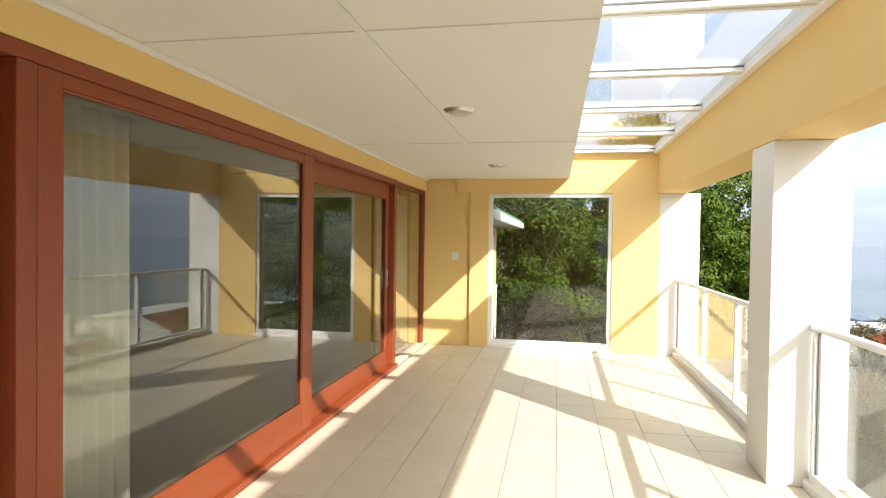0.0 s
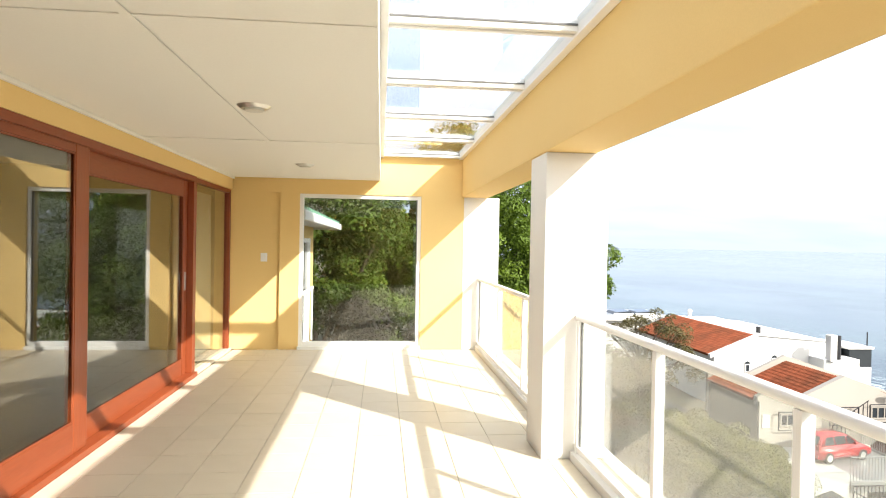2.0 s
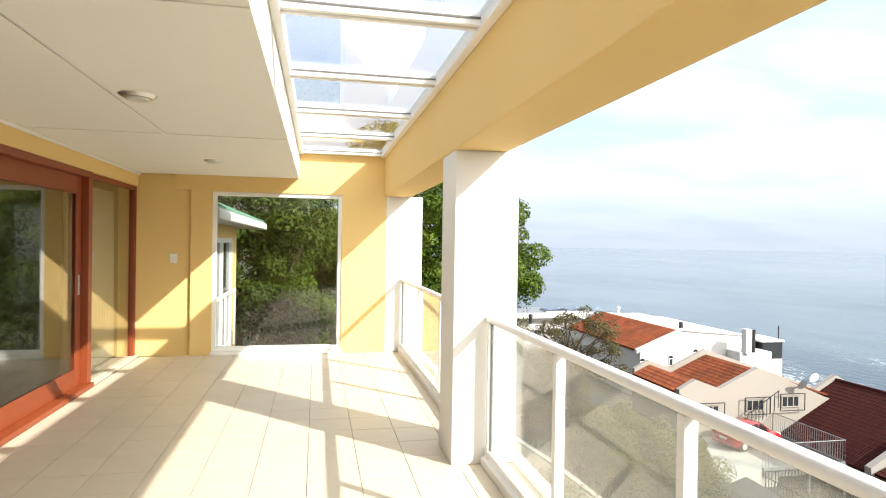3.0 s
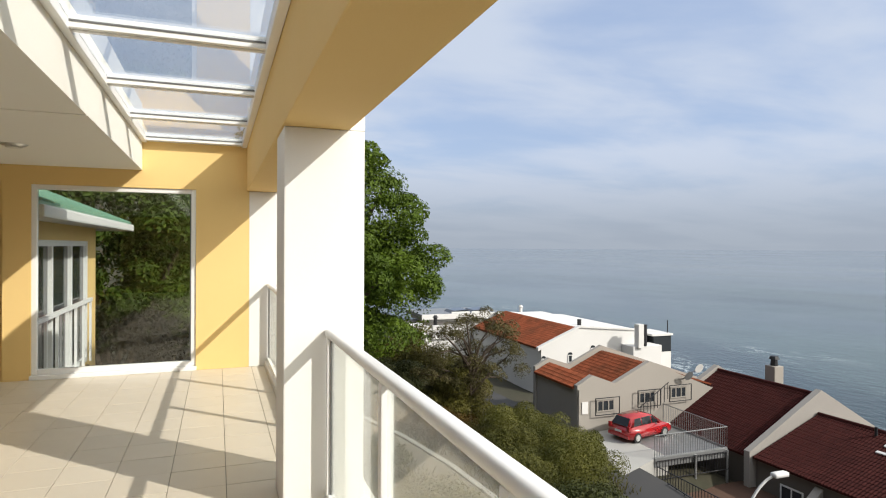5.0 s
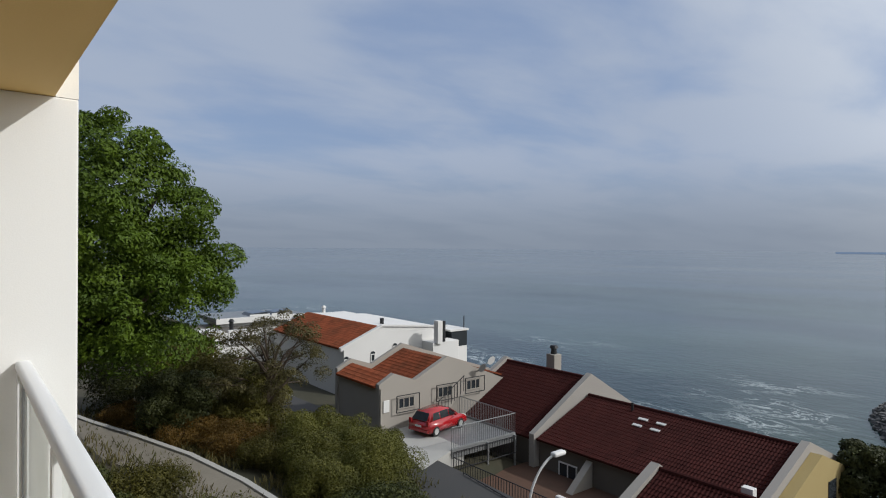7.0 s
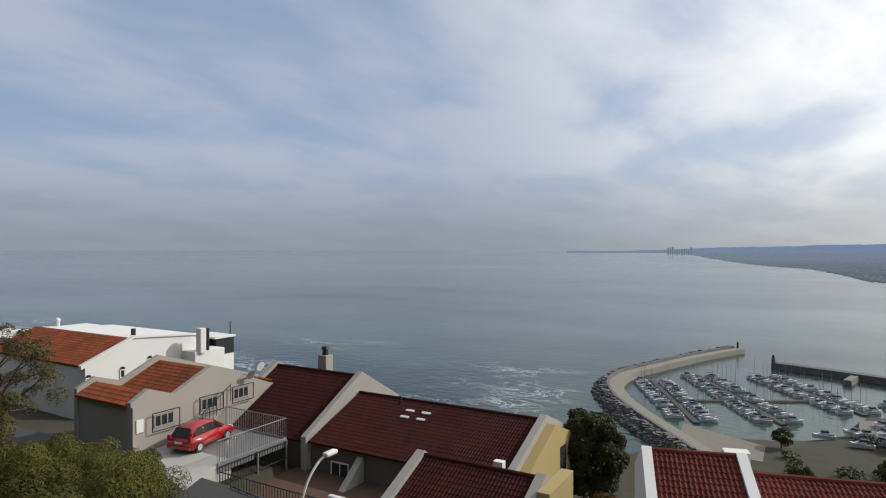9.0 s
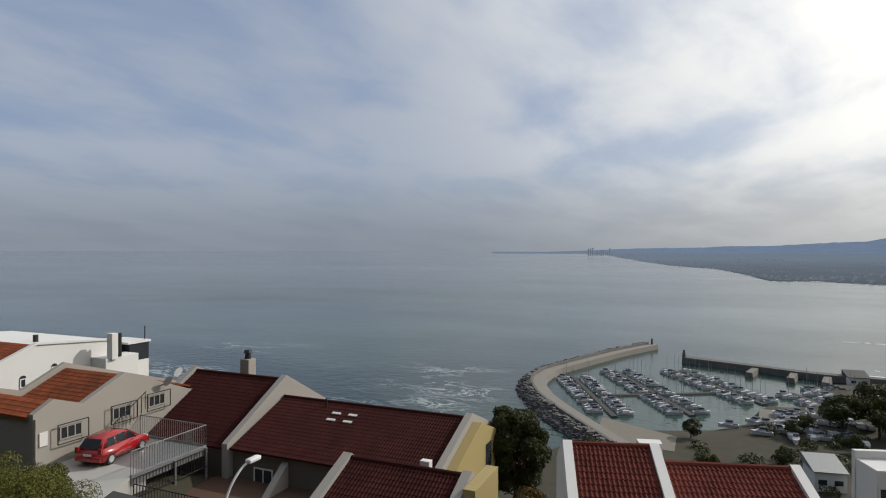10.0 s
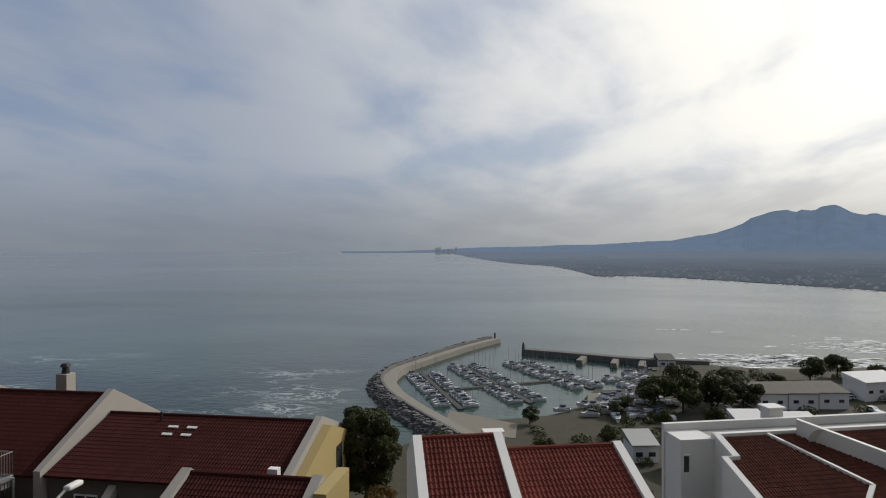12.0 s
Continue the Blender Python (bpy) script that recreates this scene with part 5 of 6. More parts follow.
# flat-roofed white house
hg = thing("house", (0, 0, -12.0), "white flat-roofed house with grey roof sheets", "house")
part("wall", bm_box(17.0, 25.5, 50.6, 58, 0, 12 - 5.85, 0.03), HOUSEWHITE, hg)
part("roof", bm_box(17.2, 25.3, 50.7, 57.7, 12 - 5.849, 12 - 5.7), TAUPE_SHADE_DARKROOF, hg, "dark flat roof")
for box in ((18.6, 25.6, 50.38, 50.62), (25.35, 25.6, 50.63, 54.4)):
    part("parapet", bm_box(*box, 12 - 6.6, 12 - 5.4, 0.02), HOUSEWHITE, hg)
part("parapet", bm_box(16.6, 18.5, 50.3, 50.6, 12 - 6.2, 12 - 5.6, 0.02), HOUSEWHITE, hg, "thin white canopy edge")
part("canopy", bm_box(16.4, 18.4, 50.7, 53.5, 12 - 5.69, 12 - 5.5, 0.03), HOUSEWHITE, hg)
upper = part("upper_roof", bm_box(19.0, 27.5, 54.5, 60, 12 - 5.3, 12 - 4.95, 0.02), GALV, hg, "pale grey raised flat roof")
part("fascia", bm_box(18.9, 27.6, 54.38, 54.495, 12 - 5.4, 12 - 4.9, 0.02), HOUSEWHITE, upper)
part("wall", bm_box(19.4, 27.2, 54.8, 59.6, 12 - 5.69, 12 - 5.31), HOUSEWHITE, hg)
for x in (22.2, 24.3):
    sl = part("roof_light", bm_prism([(x, 12 - 4.95), (x + 0.25, 12 - 4.72), (x + 1.6, 12 - 4.62), (x + 1.8, 12 - 4.95)], "y", 55.2, 57.4), DARKWIN, upper, "dark glazed roof light")
    part("frame", bm_box(x - 0.05, x + 1.85, 55.1, 55.19, 12 - 4.95, 12 - 4.8), HOUSEWHITE, sl)
part("canopy", bm_box(26.2, 31.5, 52.2, 54.3, 12 - 5.12, 12 - 4.95, 0.02), HOUSEWHITE, hg, "long thin white roof slab")
for x in (26.3, 31.2):
    part("post", bm_box(x, x + 0.2, 52.4, 52.6, 0, 12 - 5.121), HOUSEWHITE, hg)
vent = part("vent", bm_rod((28.6, 53.2, 12 - 4.949), (28.6, 53.2, 12 - 4.35), 0.16, 10), HOUSEWHITE, hg)
part("cowl", bm_rod((28.6, 53.2, 12 - 4.349), (28.6, 53.2, 12 - 4.15), 0.24, 10, 0.12), HOUSEWHITE, vent)
part("air_unit", bm_box(25.9, 26.7, 51.5, 52.0, 12 - 5.7, 12 - 5.15, 0.03), HOUSEWHITE, hg, "white air-conditioning unit")
part("flue", bm_rod((19.0, 50.9, 12 - 5.7), (19.0, 50.9, 12 - 4.75), 0.17, 10), BLACK, hg)
part("cowl", bm_rod((19.0, 50.9, 12 - 4.749), (19.0, 50.9, 12 - 4.55), 0.26, 10, 0.1), BLACK, hg)


# ---- red hatchback ----
def hatchback(at, turn):
    c = thing("car", at, "small bright red five-door hatchback parked on the driveway", "car", turn=turn)
    low = [(-1.88, 0.28), (-1.92, 0.55), (-1.86, 0.86), (-1.5, 0.95), (0.85, 0.93), (1.55, 0.78), (1.85, 0.62), (1.9, 0.35), (1.8, 0.24), (-1.7, 0.22)]
    bm = bm_prism(low, "y", -0.83, 0.83)
    bmesh.ops.bevel(bm, geom=list(bm.edges), offset=0.06, segments=2, affect="EDGES")
    body = part("body", bm, REDPAINT, c, "", True)
    cab = bmesh.new()
    top = [(-1.35, 1.44), (-0.2, 1.5), (0.25, 1.44)]
    base = [(-1.78, 0.9), (-0.2, 0.92), (1.15, 0.88)]
    rows = []
    for s in (-1, 1):
        rows.append([cab.verts.new((x, s * 0.77, z)) for x, z in base] + [cab.verts.new((x, s * 0.58, z)) for x, z in reversed(top)])
    cab.faces.new(rows[0]), cab.faces.new(list(reversed(rows[1])))
    for i in range(6):
        j = (i + 1) % 6
        cab.faces.new((rows[0][i], rows[1][i], rows[1][j], rows[0][j]))
    bmesh.ops.recalc_face_normals(cab, faces=cab.faces)
    bmesh.ops.bevel(cab, geom=list(cab.edges), offset=0.05, segments=2, affect="EDGES")
    part("cabin", cab, REDPAINT, c, "", True)

    def pane(pts, name="side_window"):
        b = bmesh.new()
        a = [b.verts.new(p) for p in pts]
        f = b.faces.new(a)
        bmesh.ops.solidify(b, geom=[f], thickness=0.012)
        part(name, b, DARKWIN, c, "dark car glass")
    for s in (-1, 1):
        def q(x, z):
            return (x, s * (0.79 - 0.19 * (z - 0.9) / 0.56), z)
        pane([q(-1.45, 0.98), q(-0.75, 0.98), q(-0.75, 1.38), q(-1.25, 1.37)])
        pane([q(-0.68, 0.98), q(0.1, 0.98), q(0.1, 1.39), q(-0.68, 1.39)])
        pane([q(0.17, 0.98), q(0.85, 0.97), q(0.32, 1.36), q(0.17, 1.38)])
    pane([(-1.83, -0.6, 0.98), (-1.83, 0.6, 0.98), (-1.5, 0.52, 1.4), (-1.5, -0.52, 1.4)], "rear_window")
    pane([(1.12, -0.62, 0.95), (1.12, 0.62, 0.95), (0.42, 0.5, 1.4), (0.42, -0.5, 1.4)], "windscreen")
    for x in (-1.2, 1.2):
        for s in (-1, 1):
            w = part("wheel", bm_rod((x, s * 0.68, 0.3), (x, s * 0.86, 0.3), 0.3, 20), RUBBER, c, "black tyre")
            part("rim", bm_rod((x, s * 0.8605, 0.3), (x, s * 0.875, 0.3), 0.19, 12), CHROME, w, "silver alloy rim")
    for s in (-1, 1):
        part("tail_light", bm_box(-1.91, -1.8, s * 0.7 - 0.1, s * 0.7 + 0.1, 0.72, 1.02, 0.02), material("tail_lamp", (0.3, 0.02, 0.02), 0.2), c, "red tail light")
        part("mirror", bm_box(0.5, 0.62, s * 0.9 - 0.08, s * 0.9 + 0.08, 0.95, 1.07, 0.02), REDPAINT, c)
        part("headlight", bm_box(1.72, 1.86, s * 0.62 - 0.14, s * 0.62 + 0.14, 0.58, 0.72, 0.03), LAMPGLASS, c)
    part("number_plate", bm_box(-1.945, -1.935, -0.25, 0.25, 0.6, 0.72), HOUSEWHITE, c, "pale number plate")
    part("bumper", bm_box(-1.95, -1.85, -0.78, 0.78, 0.3, 0.5, 0.03), REDPAINT, c)
    return c


red_car = hatchback((20.95, 25.65, -7.9), 12)
red_car.scale = (0.82, 0.82, 0.82)

# ---- steel driveway platform ----
deck = thing("steel_platform", (19.4, 22.65, -7.9), "galvanised steel parking platform with vertical bar railings", "platform")
part("deck", bm_box(0.81, 4.1, 0.1, 4.39, -0.2, 0.0), GALV, deck, "grey steel deck")
part("edge_beam", bm_box(0, 4.15, 0.0, 0.09, -0.35, 0.06), GALV, deck)
part("edge_beam", bm_box(4.11, 4.2, 0.1, 5.0, -0.35, 0.06), GALV, deck)
for x, y in ((2.2, -0.06), (4.05, -0.06), (4.0, 2.5)):
    part("post", bm_rod((x, y, -2.4), (x, y, 0.0), 0.06, 8), GALV, deck)


def bar_rail(parent, a, b, h, step=0.13, mat=GALV, r=0.014):
    a, b = Vector(a), Vector(b)
    n = int((b - a).length / step)
    for zz in (0.08, h):
        part("rail", bm_rod(a + Vector((0, 0, zz)), b + Vector((0, 0, zz)), 0.025, 6), mat, parent)
    me = None
    for k in range(n + 1):
        p = a + (b - a) * k / n
        if me is None:
            ob = part("bar", bm_rod((0, 0, 0.08), (0, 0, h), r, 5), mat, parent)
            me = ob.data
        else:
            ob = new("bar", me); ob.parent = parent
        ob.location = p


bar_rail(deck, (0, 0.05, 0), (4.15, 0.05, 0), 1.05)
bar_rail(deck, (4.15, 0.05, 0), (4.15, 4.9, 0), 1.05)
bar_rail(deck, (0.0, -0.1, -0.95), (4.1, -0.1, -0.95), 0.9, 0.16, BLACK)
fence = thing("fence", (19.1, 14.2, -8.95), "black metal bar fence on a low pale wall by the forecourt", "fence")
part("kerb_wall", bm_box(-0.12, 0.12, 0, 8.0, -1.2, 0.0), PARAPET, fence)
bar_rail(fence, (0, 0.05, 0), (0, 7.95, 0), 0.95, 0.16, BLACK, 0.016)
pen = thing("fence", (17.5, 16.0, -8.6), "rusty low bar fence at the road edge", "fence")
bar_rail(pen, (0, 0, 0), (0.5, 4.2, 0), 0.75, 0.5, BLACK, 0.02)
for k in (0.25, 0.5):
    part("rail", bm_rod((0, 0, k), (0.5, 4.2, k), 0.02, 6), BLACK, pen)

# ---- street lamp ----
lamp = thing("street_lamp", (18.6, 17.1, -11.0), "pale galvanised street lamp with a curved arm", "street lamp")
crv = bpy.data.curves.new("arm", "CURVE")
crv.dimensions, crv.bevel_depth, crv.bevel_resolution = "3D", 0.05, 3
spl = crv.splines.new("BEZIER")
spl.bezier_points.add(2)
for bp_, co, hl, hr in zip(spl.bezier_points, ((0, 0, 0), (0.05, 0, 2.6), (1.15, -0.3, 4.45)), ((0, 0, -1), (0, 0, 1.6), (0.75, -0.2, 4.4)), ((0, 0, 1), (0.1, -0.02, 3.6), (1.5, -0.4, 4.5))):
    bp_.co, bp_.handle_left, bp_.handle_right = co, hl, hr
tmp = bpy.data.objects.new("tmp", crv)
me = bpy.data.meshes.new_from_object(tmp)
bpy.data.objects.remove(tmp)
me.materials.clear(); me.materials.append(HOUSEWHITE)
pole = new("pole", me); pole.parent = lamp
part("lamp_head", bm_box(1.0, 1.65, -0.48, -0.2, 4.4, 4.58, 0.07), HOUSEWHITE, lamp, "pale lamp head", True)

turn_new(built, HILL_TURN)

# ---- wing of the house beyond the picture window ----
wing = tagged(thing("wing", (0, 0, -1.2), "yellow wing of the house with a green sheet roof", "house"), kind="structure")
part("wall", bm_box(-1.6, -1.32, YF + 0.5, 16.6, -6, 3.1), YELLOW, wing)
part("wall", bm_box(-6, -1.6, 16.32, 16.6, -6, 3.1), YELLOW, wing)
part("soffit", bm_box(-1.6, -0.78, YF + 0.5, 17.4, 3.1, 3.16), HOUSEWHITE, wing, "white eaves soffit")
gut = part("gutter", bm_box(-0.78, -0.64, YF + 0.5, 17.5, 3.06, 3.22, 0.03), HOUSEWHITE, wing, "white box gutter")
part("fascia", bm_box(-6, -0.64, 17.41, 17.5, 3.06, 3.22), HOUSEWHITE, wing)
rf = part("roof", bm_prism([(-0.7, 3.2), (-0.7, 3.26), (-6, 5.4), (-6, 5.3)], "y", YF + 0.5, 17.45), GREENROOF, wing, "green ribbed sheet roof")
for k in range(28):
    y = YF + 0.6 + 0.3 * k
    part("rib", bm_prism([(-0.7, 3.26), (-0.7, 3.29), (-6, 5.43), (-6, 5.4)], "y", y, y + 0.04), GREENROOF, rf)
ww = part("window", bm_box(-1.318, -1.3, 11.0, 15.2, 0.4, 2.75), DARKWIN, wing, "dark sliding window")
for ya, yb, za, zb in ((10.95, 15.25, 2.7, 2.8), (10.95, 15.25, 0.3, 0.4), (10.95, 11.05, 0.4, 2.7), (15.15, 15.25, 0.4, 2.7), (12.35, 12.45, 0.4, 2.7), (13.75, 13.85, 0.4, 2.7)):
    part("frame", bm_box(-1.317, -1.24, ya, yb, za, zb), ALU, ww)
for k in range(7):
    y = 11.0 + 0.7 * k
    part("balcony_post", bm_box(-1.2, -1.16, y, y + 0.05, 0.3, 1.55), ALU, ww)
part("balcony_rail", bm_box(-1.21, -1.15, 10.95, 15.3, 1.551, 1.62), ALU, ww)
# slab added to stand in for the grey floor reflection low in the window
struct("terrace", bm_box(-1.32, 2.1, YF + 0.46, 13.5, -2.4, -1.6), CONCRETE, "grey concrete slab added below the picture window for a floor reflection")


# ---- harbour ----
built = {ob.name for ob in bpy.data.objects}


def wall_line(name, pts, width, z0, z1, mat, label):
    bm = bmesh.new()
    rows = []
    dense = []
    for a, b in zip(pts, pts[1:]):
        for k in range(8):
            f = k / 8
            dense.append(Vector(a).lerp(Vector(b), f))
    dense.append(Vector(pts[-1]))
    for _ in range(6):
        dense = [dense[0]] + [(dense[i - 1] + dense[i] * 2 + dense[i + 1]) / 4 for i in range(1, len(dense) - 1)] + [dense[-1]]
    for i, p in enumerate(dense):
        t = (dense[min(i + 1, len(dense) - 1)] - dense[max(i - 1, 0)]).normalized()
        n = Vector((-t.y, t.x))
        w = width / 2
        rows.append([bm.verts.new((p.x + n.x * s, p.y + n.y * s, z)) for s, z in ((-w - 0.6, z0), (-w, z1), (w, z1), (w + 0.6, z0))])
    for a, b in zip(rows, rows[1:]):
        for k in range(3):
            bm.faces.new((a[k], a[k + 1], b[k + 1], b[k]))
    bm.faces.new(rows[0]), bm.faces.new(rows[-1])
    bmesh.ops.recalc_face_normals(bm, faces=bm.faces)
    struct(name, bm, mat, label)
    return dense


BREAK = [(158, 20), (165, 25), (184, 39), (201, 50), (217, 57), (230, 60), (246, 59.5), (268, 52), (302, 40), (332, 26)]
line = wall_line("breakwater", BREAK, 5.4, SEA - 2, SEA + 2.3, BREAKPATH, "curved pale concrete harbour breakwater")
wall_line("breakwater_wall", [(x - 0.7, y + 2.5) for x, y in BREAK], 0.9, SEA, SEA + 3.3, ROCK, "raised crest wall of the breakwater")
V, Fc = [], []
rnd = random.Random(5)
for i in range(1300):
    k = rnd.random() * (len(line) - 1)
    a, b = line[int(k)], line[min(int(k) + 1, len(line) - 1)]
    t = (b - a).normalized()
    n = Vector((-t.y, t.x))
    if n.y < 0 and n.x > 0:
        n = -n
    side = 3.6 + 3.8 * rnd.random()
    p = a.lerp(b, k % 1) + n * side
    s = rnd.uniform(0.5, 1.2)
    z = SEA + 2.7 - (side - 3.6) * 0.85
    o = len(V)
    for dx, dy, dz in ((-1, -1, -1), (1, -1, -1), (1, 1, -1), (-1, 1, -1), (-.7, -.8, 1), (.8, -.6, 1), (.6, .8, 1), (-.8, .7, 1)):
        V.append((p.x + s * (dx + rnd.uniform(-.35, .35)), p.y + s * (dy + rnd.uniform(-.35, .35)), z + s * 0.7 * (dz + rnd.uniform(-.35, .35))))
    Fc += [tuple(o + q for q in f) for f in ((0, 1, 2, 3), (4, 5, 6, 7), (0, 1, 5, 4), (1, 2, 6, 5), (2, 3, 7, 6), (3, 0, 4, 7))]
me = bpy.data.meshes.new("rocks"); me.from_pydata(V, [], Fc); me.materials.append(ROCK)
tagged(new("rocks", me), "dark armour rocks on the seaward side of the breakwater", "rocks", kind="stuff")
wall_line("pier", [(297, 10.0), (288, -16.3), (279, -39), (277, -70)], 4.5, SEA - 2, SEA + 2.6, ROCK, "dark straight harbour pier")
for p, q in (((286, -18.5), (273, -15)), ((281, -32), (268, -29)), ((278, -43), (264, -40))):
    wall_line("jetty", [p, q], 2.6, SEA - 2, SEA + 2.0, QUAY, "short pale jetty")
bc = thing("beacon", (296, 10, SEA + 2.6), "small harbour beacon at the pier head", "beacon")
part("tower", bm_rod((0, 0, 0), (0, 0, 2.2), 0.8, 10, 0.6), ROCK, bc)
part("lantern", bm_rod((0, 0, 2.2), (0, 0, 3.2), 0.4, 10), BLACK, bc)
bc2 = thing("beacon", (331, 26.5, SEA + 2.3), "small harbour beacon at the breakwater head", "beacon")
part("tower", bm_rod((0, 0, 0), (0, 0, 3.0), 0.5, 8, 0.4), BLACK, bc2)
struct("quay", bm_prism([(184, 29), (173, 8), (160, 8), (163, 28)], "z", SEA - 2, SEA + 1.7), SAND, "sandy quay behind the breakwater")
struct("quay", bm_prism([(189, -12), (213.5, -14.6), (214, -26), (192, -28)], "z", SEA - 2, SEA + 1.7), QUAY, "boatyard quay")
PONT = [((244, 50), (191, 26.5)), ((263, 36), (202, 4.5)), ((274, 14), (226, -17)), ((248, -27), (228, -37)), ((262, -36), (246, -44))]
for a, b in PONT:
    wall_line("pontoon", [a, b], 1.6, SEA - 0.3, SEA + 0.5, PONTOON, "narrow floating pontoon")
wall_line("pontoon", [(216, 36), (238, -4)], 1.8, SEA - 0.3, SEA + 0.5, PONTOON, "cross walkway between the pontoons")


def boat(name, sail, mat_cabin):
    b = thing(name, (0, 0, SEA - 400), "moored white sailing yacht with bare mast" if sail else "moored white motor boat", "boat", "marina boats")
    bm = bmesh.new()
    L, Wd = 6.4, 2.1
    st = [(-0.5, 0.85, 0.9), (-0.2, 1.0, 0.9), (0.15, 0.95, 1.0), (0.38, 0.55, 1.1), (0.5, 0.04, 1.25)]
    rows = []
    for x, w, h in st:
        rows.append([bm.verts.new((x * L, s * w * Wd / 2 * k, z)) for s, k, z in ((-1, 1, h), (-1, 0.6, -0.2), (1, 0.6, -0.2), (1, 1, h))])
    for p, q in zip(rows, rows[1:]):
        for k in range(4):
            bm.faces.new((p[k], p[(k + 1) % 4], q[(k + 1) % 4], q[k]))
    bm.faces.new(rows[0]), bm.faces.new(rows[-1])
    bmesh.ops.recalc_face_normals(bm, faces=bm.faces)
    part("hull", bm, HULL, b)
    part("cabin", bm_prism([(-1.2, 0.9), (-1.0, 1.6), (0.9, 1.6), (1.9, 1.05)], "y", -0.65, 0.65), mat_cabin, b)
    part("cockpit", bm_box(-2.8, -1.3, -0.6, 0.6, 0.9, 1.15), HULLBLUE, b, "dark canvas cover")
    if sail:
        part("mast", bm_rod((0.4, 0, 0.9), (0.4, 0, 9.6), 0.07, 5), GALV, b)
        part("boom", bm_rod((0.4, 0, 2.2), (-2.6, 0, 2.1), 0.1, 5), HULLBLUE, b)
    else:
        part("canopy", bm_prism([(-1.4, 1.7), (-1.3, 2.3), (0.3, 2.3), (0.9, 1.7)], "y", -0.7, 0.7), HULLBLUE, b, "dark canopy")
    return b


protos = [boat("yacht", True, HULL), boat("yacht", True, HULLBLUE), boat("motor_boat", False, HULL)]
rnd = random.Random(11)
first = [True, True, True]
for a, b in PONT:
    a, b = Vector(a), Vector(b)
    d = (b - a)
    t = d.normalized()
    n = Vector((-t.y, t.x))
    m = int(d.length / 2.9)
    for i in range(1, m):
        for s in (-1, 1):
            if rnd.random() < 0.1:
                continue
            p = a + d * (i / m) + n * s * rnd.uniform(4.2, 4.8)
            ang = math.degrees(math.atan2(n.y * s, n.x * s)) + rnd.choice((0, 180)) + rnd.uniform(-4, 4)
            k = rnd.choices((0, 1, 2), (4, 2, 4))[0]
            sc = rnd.uniform(0.8, 1.12)
            mt = pose(p.x, p.y, SEA + 0.1, 0, 0, ang) @ Matrix.Diagonal((sc, sc, sc, 1))
            if first[k]:
                protos[k].matrix_basis = mt
                first[k] = False
            else:
                copy_thing(protos[k], pose(p.x, p.y, SEA + 0.1, 0, 0, ang))
for x, y, g in ((206, -19, 30), (210, -24, 80), (203, -21, 130), (213, -28, 10), (196, -12, 60), (192, -5, 100), (208, -30, 55)):
    copy_thing(protos[2], pose(x, y, ground_z(x, y) + 0.6 if x < 200 else SEA + 1.9, 0, 0, g))

rnd = random.Random(19)
for k in range(30):
    x, y = rnd.uniform(180, 214), rnd.uniform(-34, -4)
    if x > shore_x(y) - 5:
        continue
    copy_thing(protos[2], pose(x, y, ground_z(x, y) + 0.4, 0, 0, rnd.uniform(0, 360)))
van = thing("parked_car", (184, -36, ground_z(184, -36)), "parked car on the harbour apron", "car", "harbour cars")
part("body", bm_prism([(-2, 0.3), (-2.05, 0.8), (-1.6, 1.4), (0.5, 1.4), (1.1, 0.9), (2, 0.75), (2, 0.3)], "y", -0.85, 0.85), HULL, van)
part("glass", bm_prism([(-1.7, 0.92), (-1.5, 1.3), (0.45, 1.3), (0.9, 0.92)], "y", -0.87, 0.87), DARKWIN, van)
for x in (-1.3, 1.3):
    for s in (-0.8, 0.8):
        part("wheel", bm_rod((x, s - 0.08, 0.32), (x, s + 0.08, 0.32), 0.32, 10), RUBBER, van)
for k in range(38):
    x, y = rnd.uniform(176, 235), rnd.uniform(-125, -36)
    copy_thing(van, pose(x, y, ground_z(x, y) + 0.05, 0, 0, rnd.choice((10, 100, 190)) + rnd.uniform(-8, 8)))

rnd = random.Random(23)
blobs = []
for _ in range(170):
    x, y = rnd.uniform(70, 190), rnd.uniform(-140, 30)
    if x < shore_x(y) - 8:
        r = rnd.uniform(1.5, 4.0)
        blobs.append((x, y, ground_z(x, y) + r * 0.25, r, r, r * 0.6))
for _ in range(60):
    x, y = rnd.uniform(190, 265), rnd.uniform(-150, -60)
    r = rnd.uniform(1.2, 3.0)
    if x < shore_x(y) - 10:
        blobs.append((x, y, ground_z(x, y) + r * 0.25, r, r, r * 0.6))
V, Fc = leaf_cloud(blobs, 34000, 0.42, 29)
me = bpy.data.meshes.new("scrub"); me.from_pydata([tuple(v) for v in V], [], Fc); me.materials.append(SHRUB)
tagged(new("scrub", me), "dark coastal scrub above the harbour", "scrub", kind="stuff")

# harbour-side trees and buildings
for i, (x, y, s) in enumerate(((194, -33, 10), (204, -42, 12), (196, -50, 11), (193, -41, 10), (206, -57, 11), (199, -60, 9), (174, 4.5, 4.5), (246, -98, 9), (252, -110, 9), (236, -118, 8), (215, -90, 6), (175, -45, 6), (168, -68, 6), (214, -72, 7), (185, -20, 4), (192, -24, 4), (228, -80, 5), (160, -16, 4), (176, -32, 5), (148, 0, 4))):
    tree("tree", (x, y, ground_z(x, y)), lumps(16, 0, 0, s * 0.62, s * 0.55, s * 0.55, s * 0.38, s * 0.18, s * 0.28, 40 + i), 3600, s * 0.045, SHRUB, "broad dark tree by the harbour", "tree", (s * 0.04, s * 0.5), 4, 40 + i, "harbour trees")


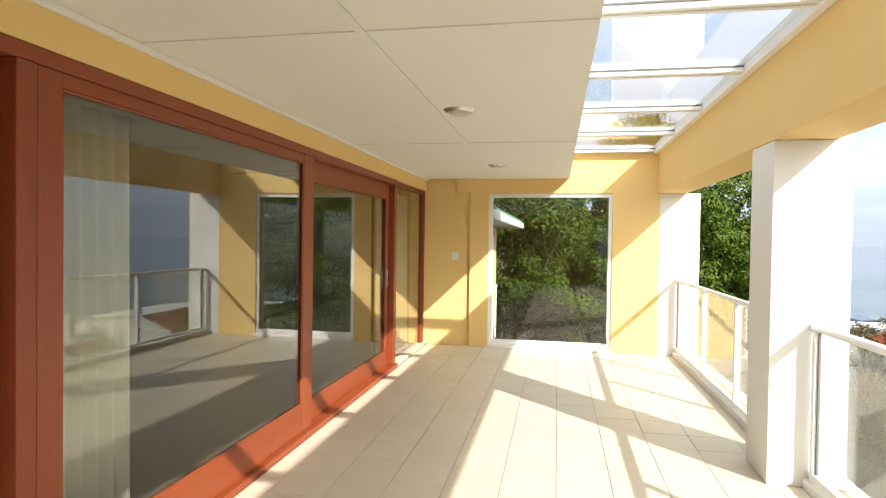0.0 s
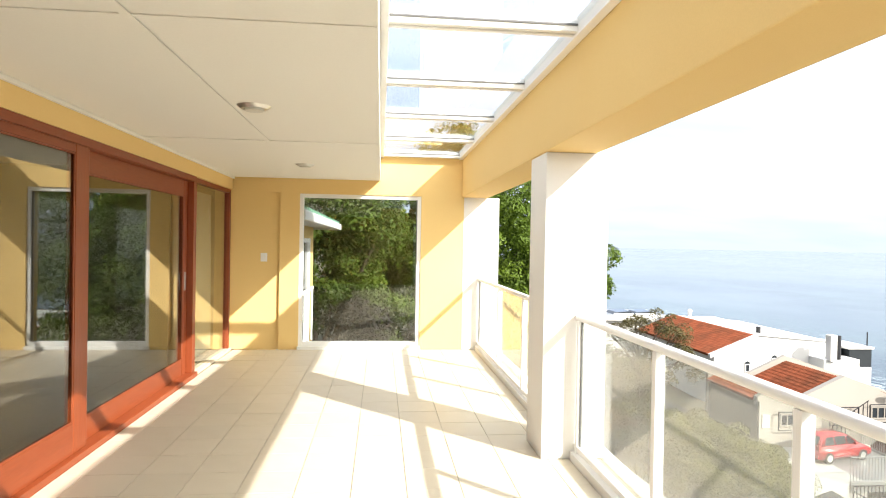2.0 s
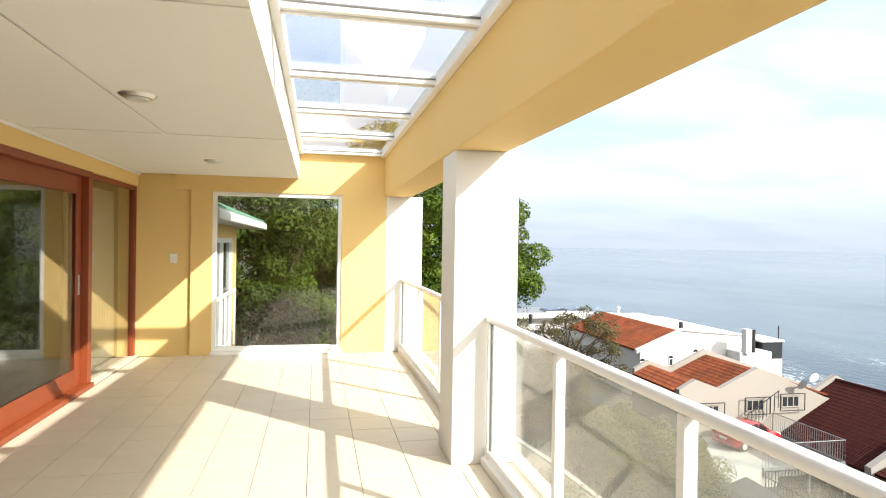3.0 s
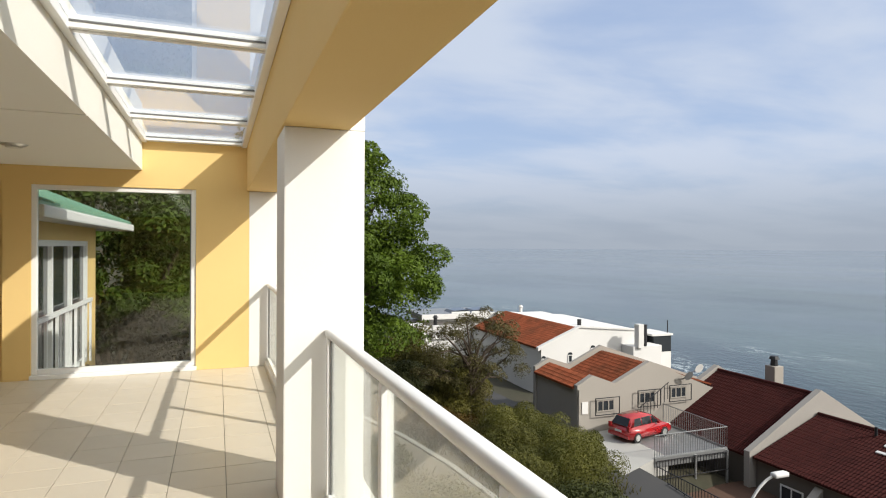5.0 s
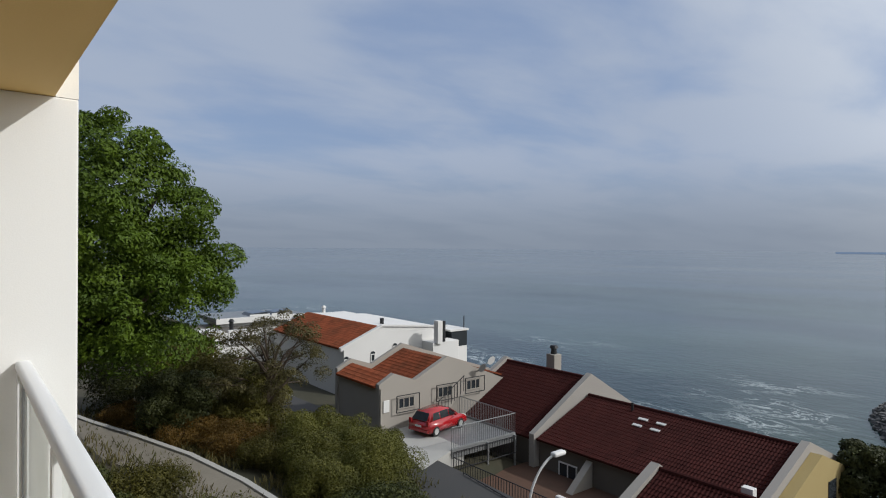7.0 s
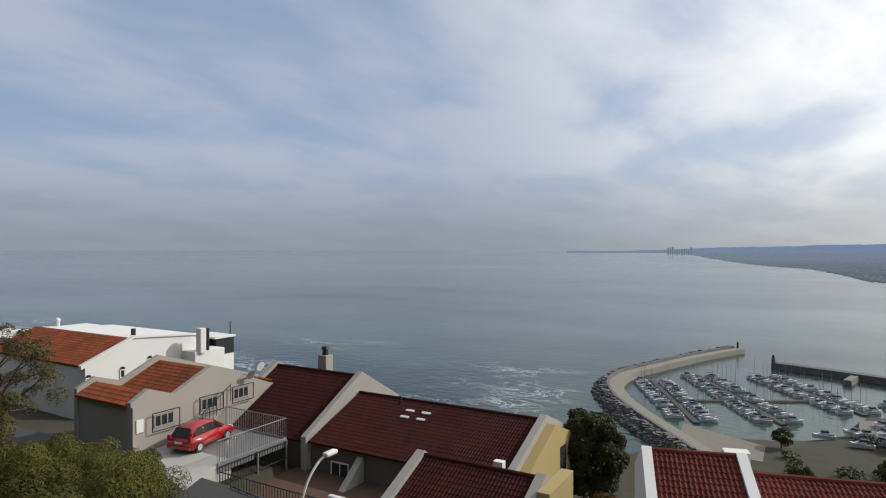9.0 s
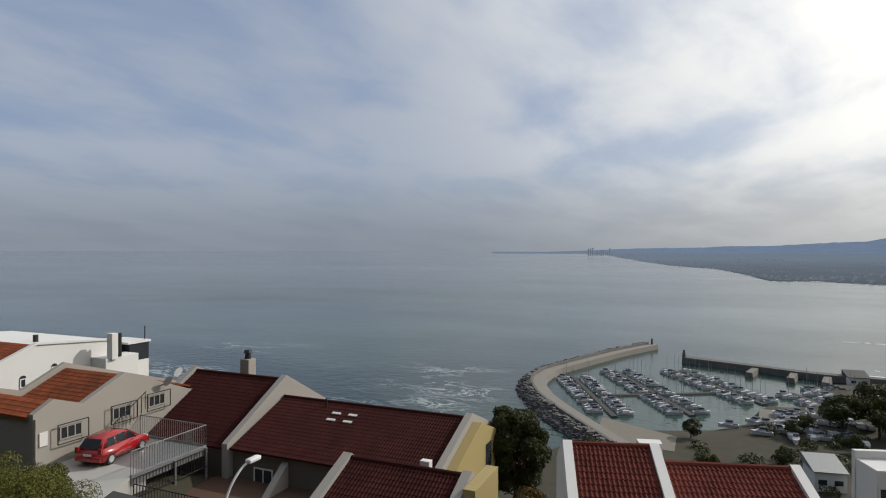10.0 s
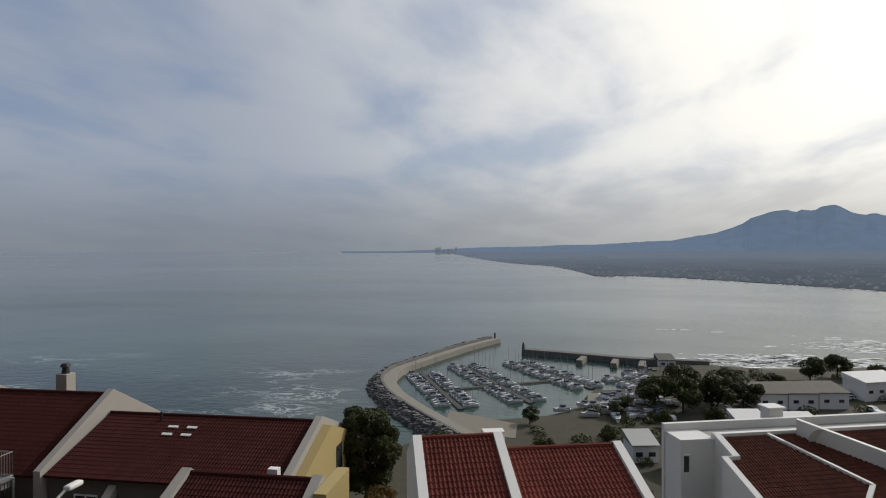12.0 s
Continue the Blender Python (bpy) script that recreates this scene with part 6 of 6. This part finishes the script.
def shed(x, y, w, d, h, turn, roofmat, label):
    z = ground_z(x, y) - 0.5
    b = thing("building", (x, y, z), label, "building", "harbour buildings", turn=turn)
    part("wall", bm_box(-d / 2, d / 2, -w / 2, w / 2, 0, h + 0.5), HOUSEWHITE, b)
    part("roof", bm_prism([(-d / 2 - 0.4, h + 0.5), (-d / 2 - 0.4, h + 0.7), (d / 2 + 0.4, h + 2.3), (d / 2 + 0.4, h + 0.5)], "y", -w / 2 - 0.3, w / 2 + 0.3), roofmat, b)
    n = max(2, int(w / 3.5))
    for k in range(n):
        c = -w / 2 + w * (k + 0.5) / n
        part("window", bm_box(-d / 2 - 0.06, -d / 2 - 0.004, c - 0.8, c + 0.8, h * 0.5, h * 0.5 + 1.0), DARKWIN, b)
    return b


shed(204, -68, 9, 9, 5, 8, TAUPE_SHADE_DARKROOF, "white workshop with a dark pitched roof")
shed(206, -77.5, 9, 9, 5, 8, TAUPE_SHADE_DARKROOF, "white workshop with a dark pitched roof")
shed(208, -87, 9, 9, 5, 8, TAUPE_SHADE_DARKROOF, "white workshop with a dark pitched roof")
shed(176, -54, 8, 6, 3.4, 8, HOUSEWHITE, "low white shed with a pale roof")
shed(176, -66, 10, 6, 3.2, 8, HOUSEWHITE, "low white shed with a pale roof")
shed(222, -108, 16, 9, 6, 20, HOUSEWHITE, "white two-storey block with a pale roof")
shed(150, -22, 6, 7, 4, 10, GALV, "grey-roofed cottage above the boatyard")
shed(142, -30, 6, 7, 4, 15, TAUPE_SHADE_DARKROOF, "small house with a dark roof")
shed(277, -52, 7, 7, 3, 5, BLACK, "dark boathouse on the pier")
shed(160, -80, 9, 8, 4, 12, GALV, "small white house with a grey roof")
shed(150, -62, 8, 8, 4, 12, HOUSEWHITE, "small white flat-roofed house")

turn_new(built, HARBOUR_TURN)

# ---- floor tiles ----
TW = 0.345
gx = [0.33 + TW * k for k in range(-6, 6)]
gy = [4.93 + TW * k for k in range(-30, 12)]


def tile_mesh(w, d):
    return mesh_of("tile", bm_box(0.002, w - 0.002, 0.002, d - 0.002, -0.0115, 0.0, 0.002), TILE)


shared, joined = {}, bmesh.new()
for y0 in gy:
    for x0 in gx:
        xa, xb = max(x0, XL + 0.031), min(x0 + TW, 1.87)
        ya, yb = max(y0, YB), min(y0 + TW, YF - 0.001)
        if xb - xa < 0.03 or yb - ya < 0.03:
            continue
        if y0 > 2.8:
            key = (round(xb - xa, 3), round(yb - ya, 3))
            if key not in shared:
                shared[key] = tile_mesh(*key)
            t = new("tile", shared[key])
            t.parent = floor
            t.location = (xa, ya, random.uniform(-0.0008, 0.0008))
        else:
            bm_box(xa + 0.002, xb - 0.002, ya + 0.002, yb - 0.002, -0.0115, 0.0, bm=joined)
tagged(part("tiles", joined, TILE, floor), kind="stuff")
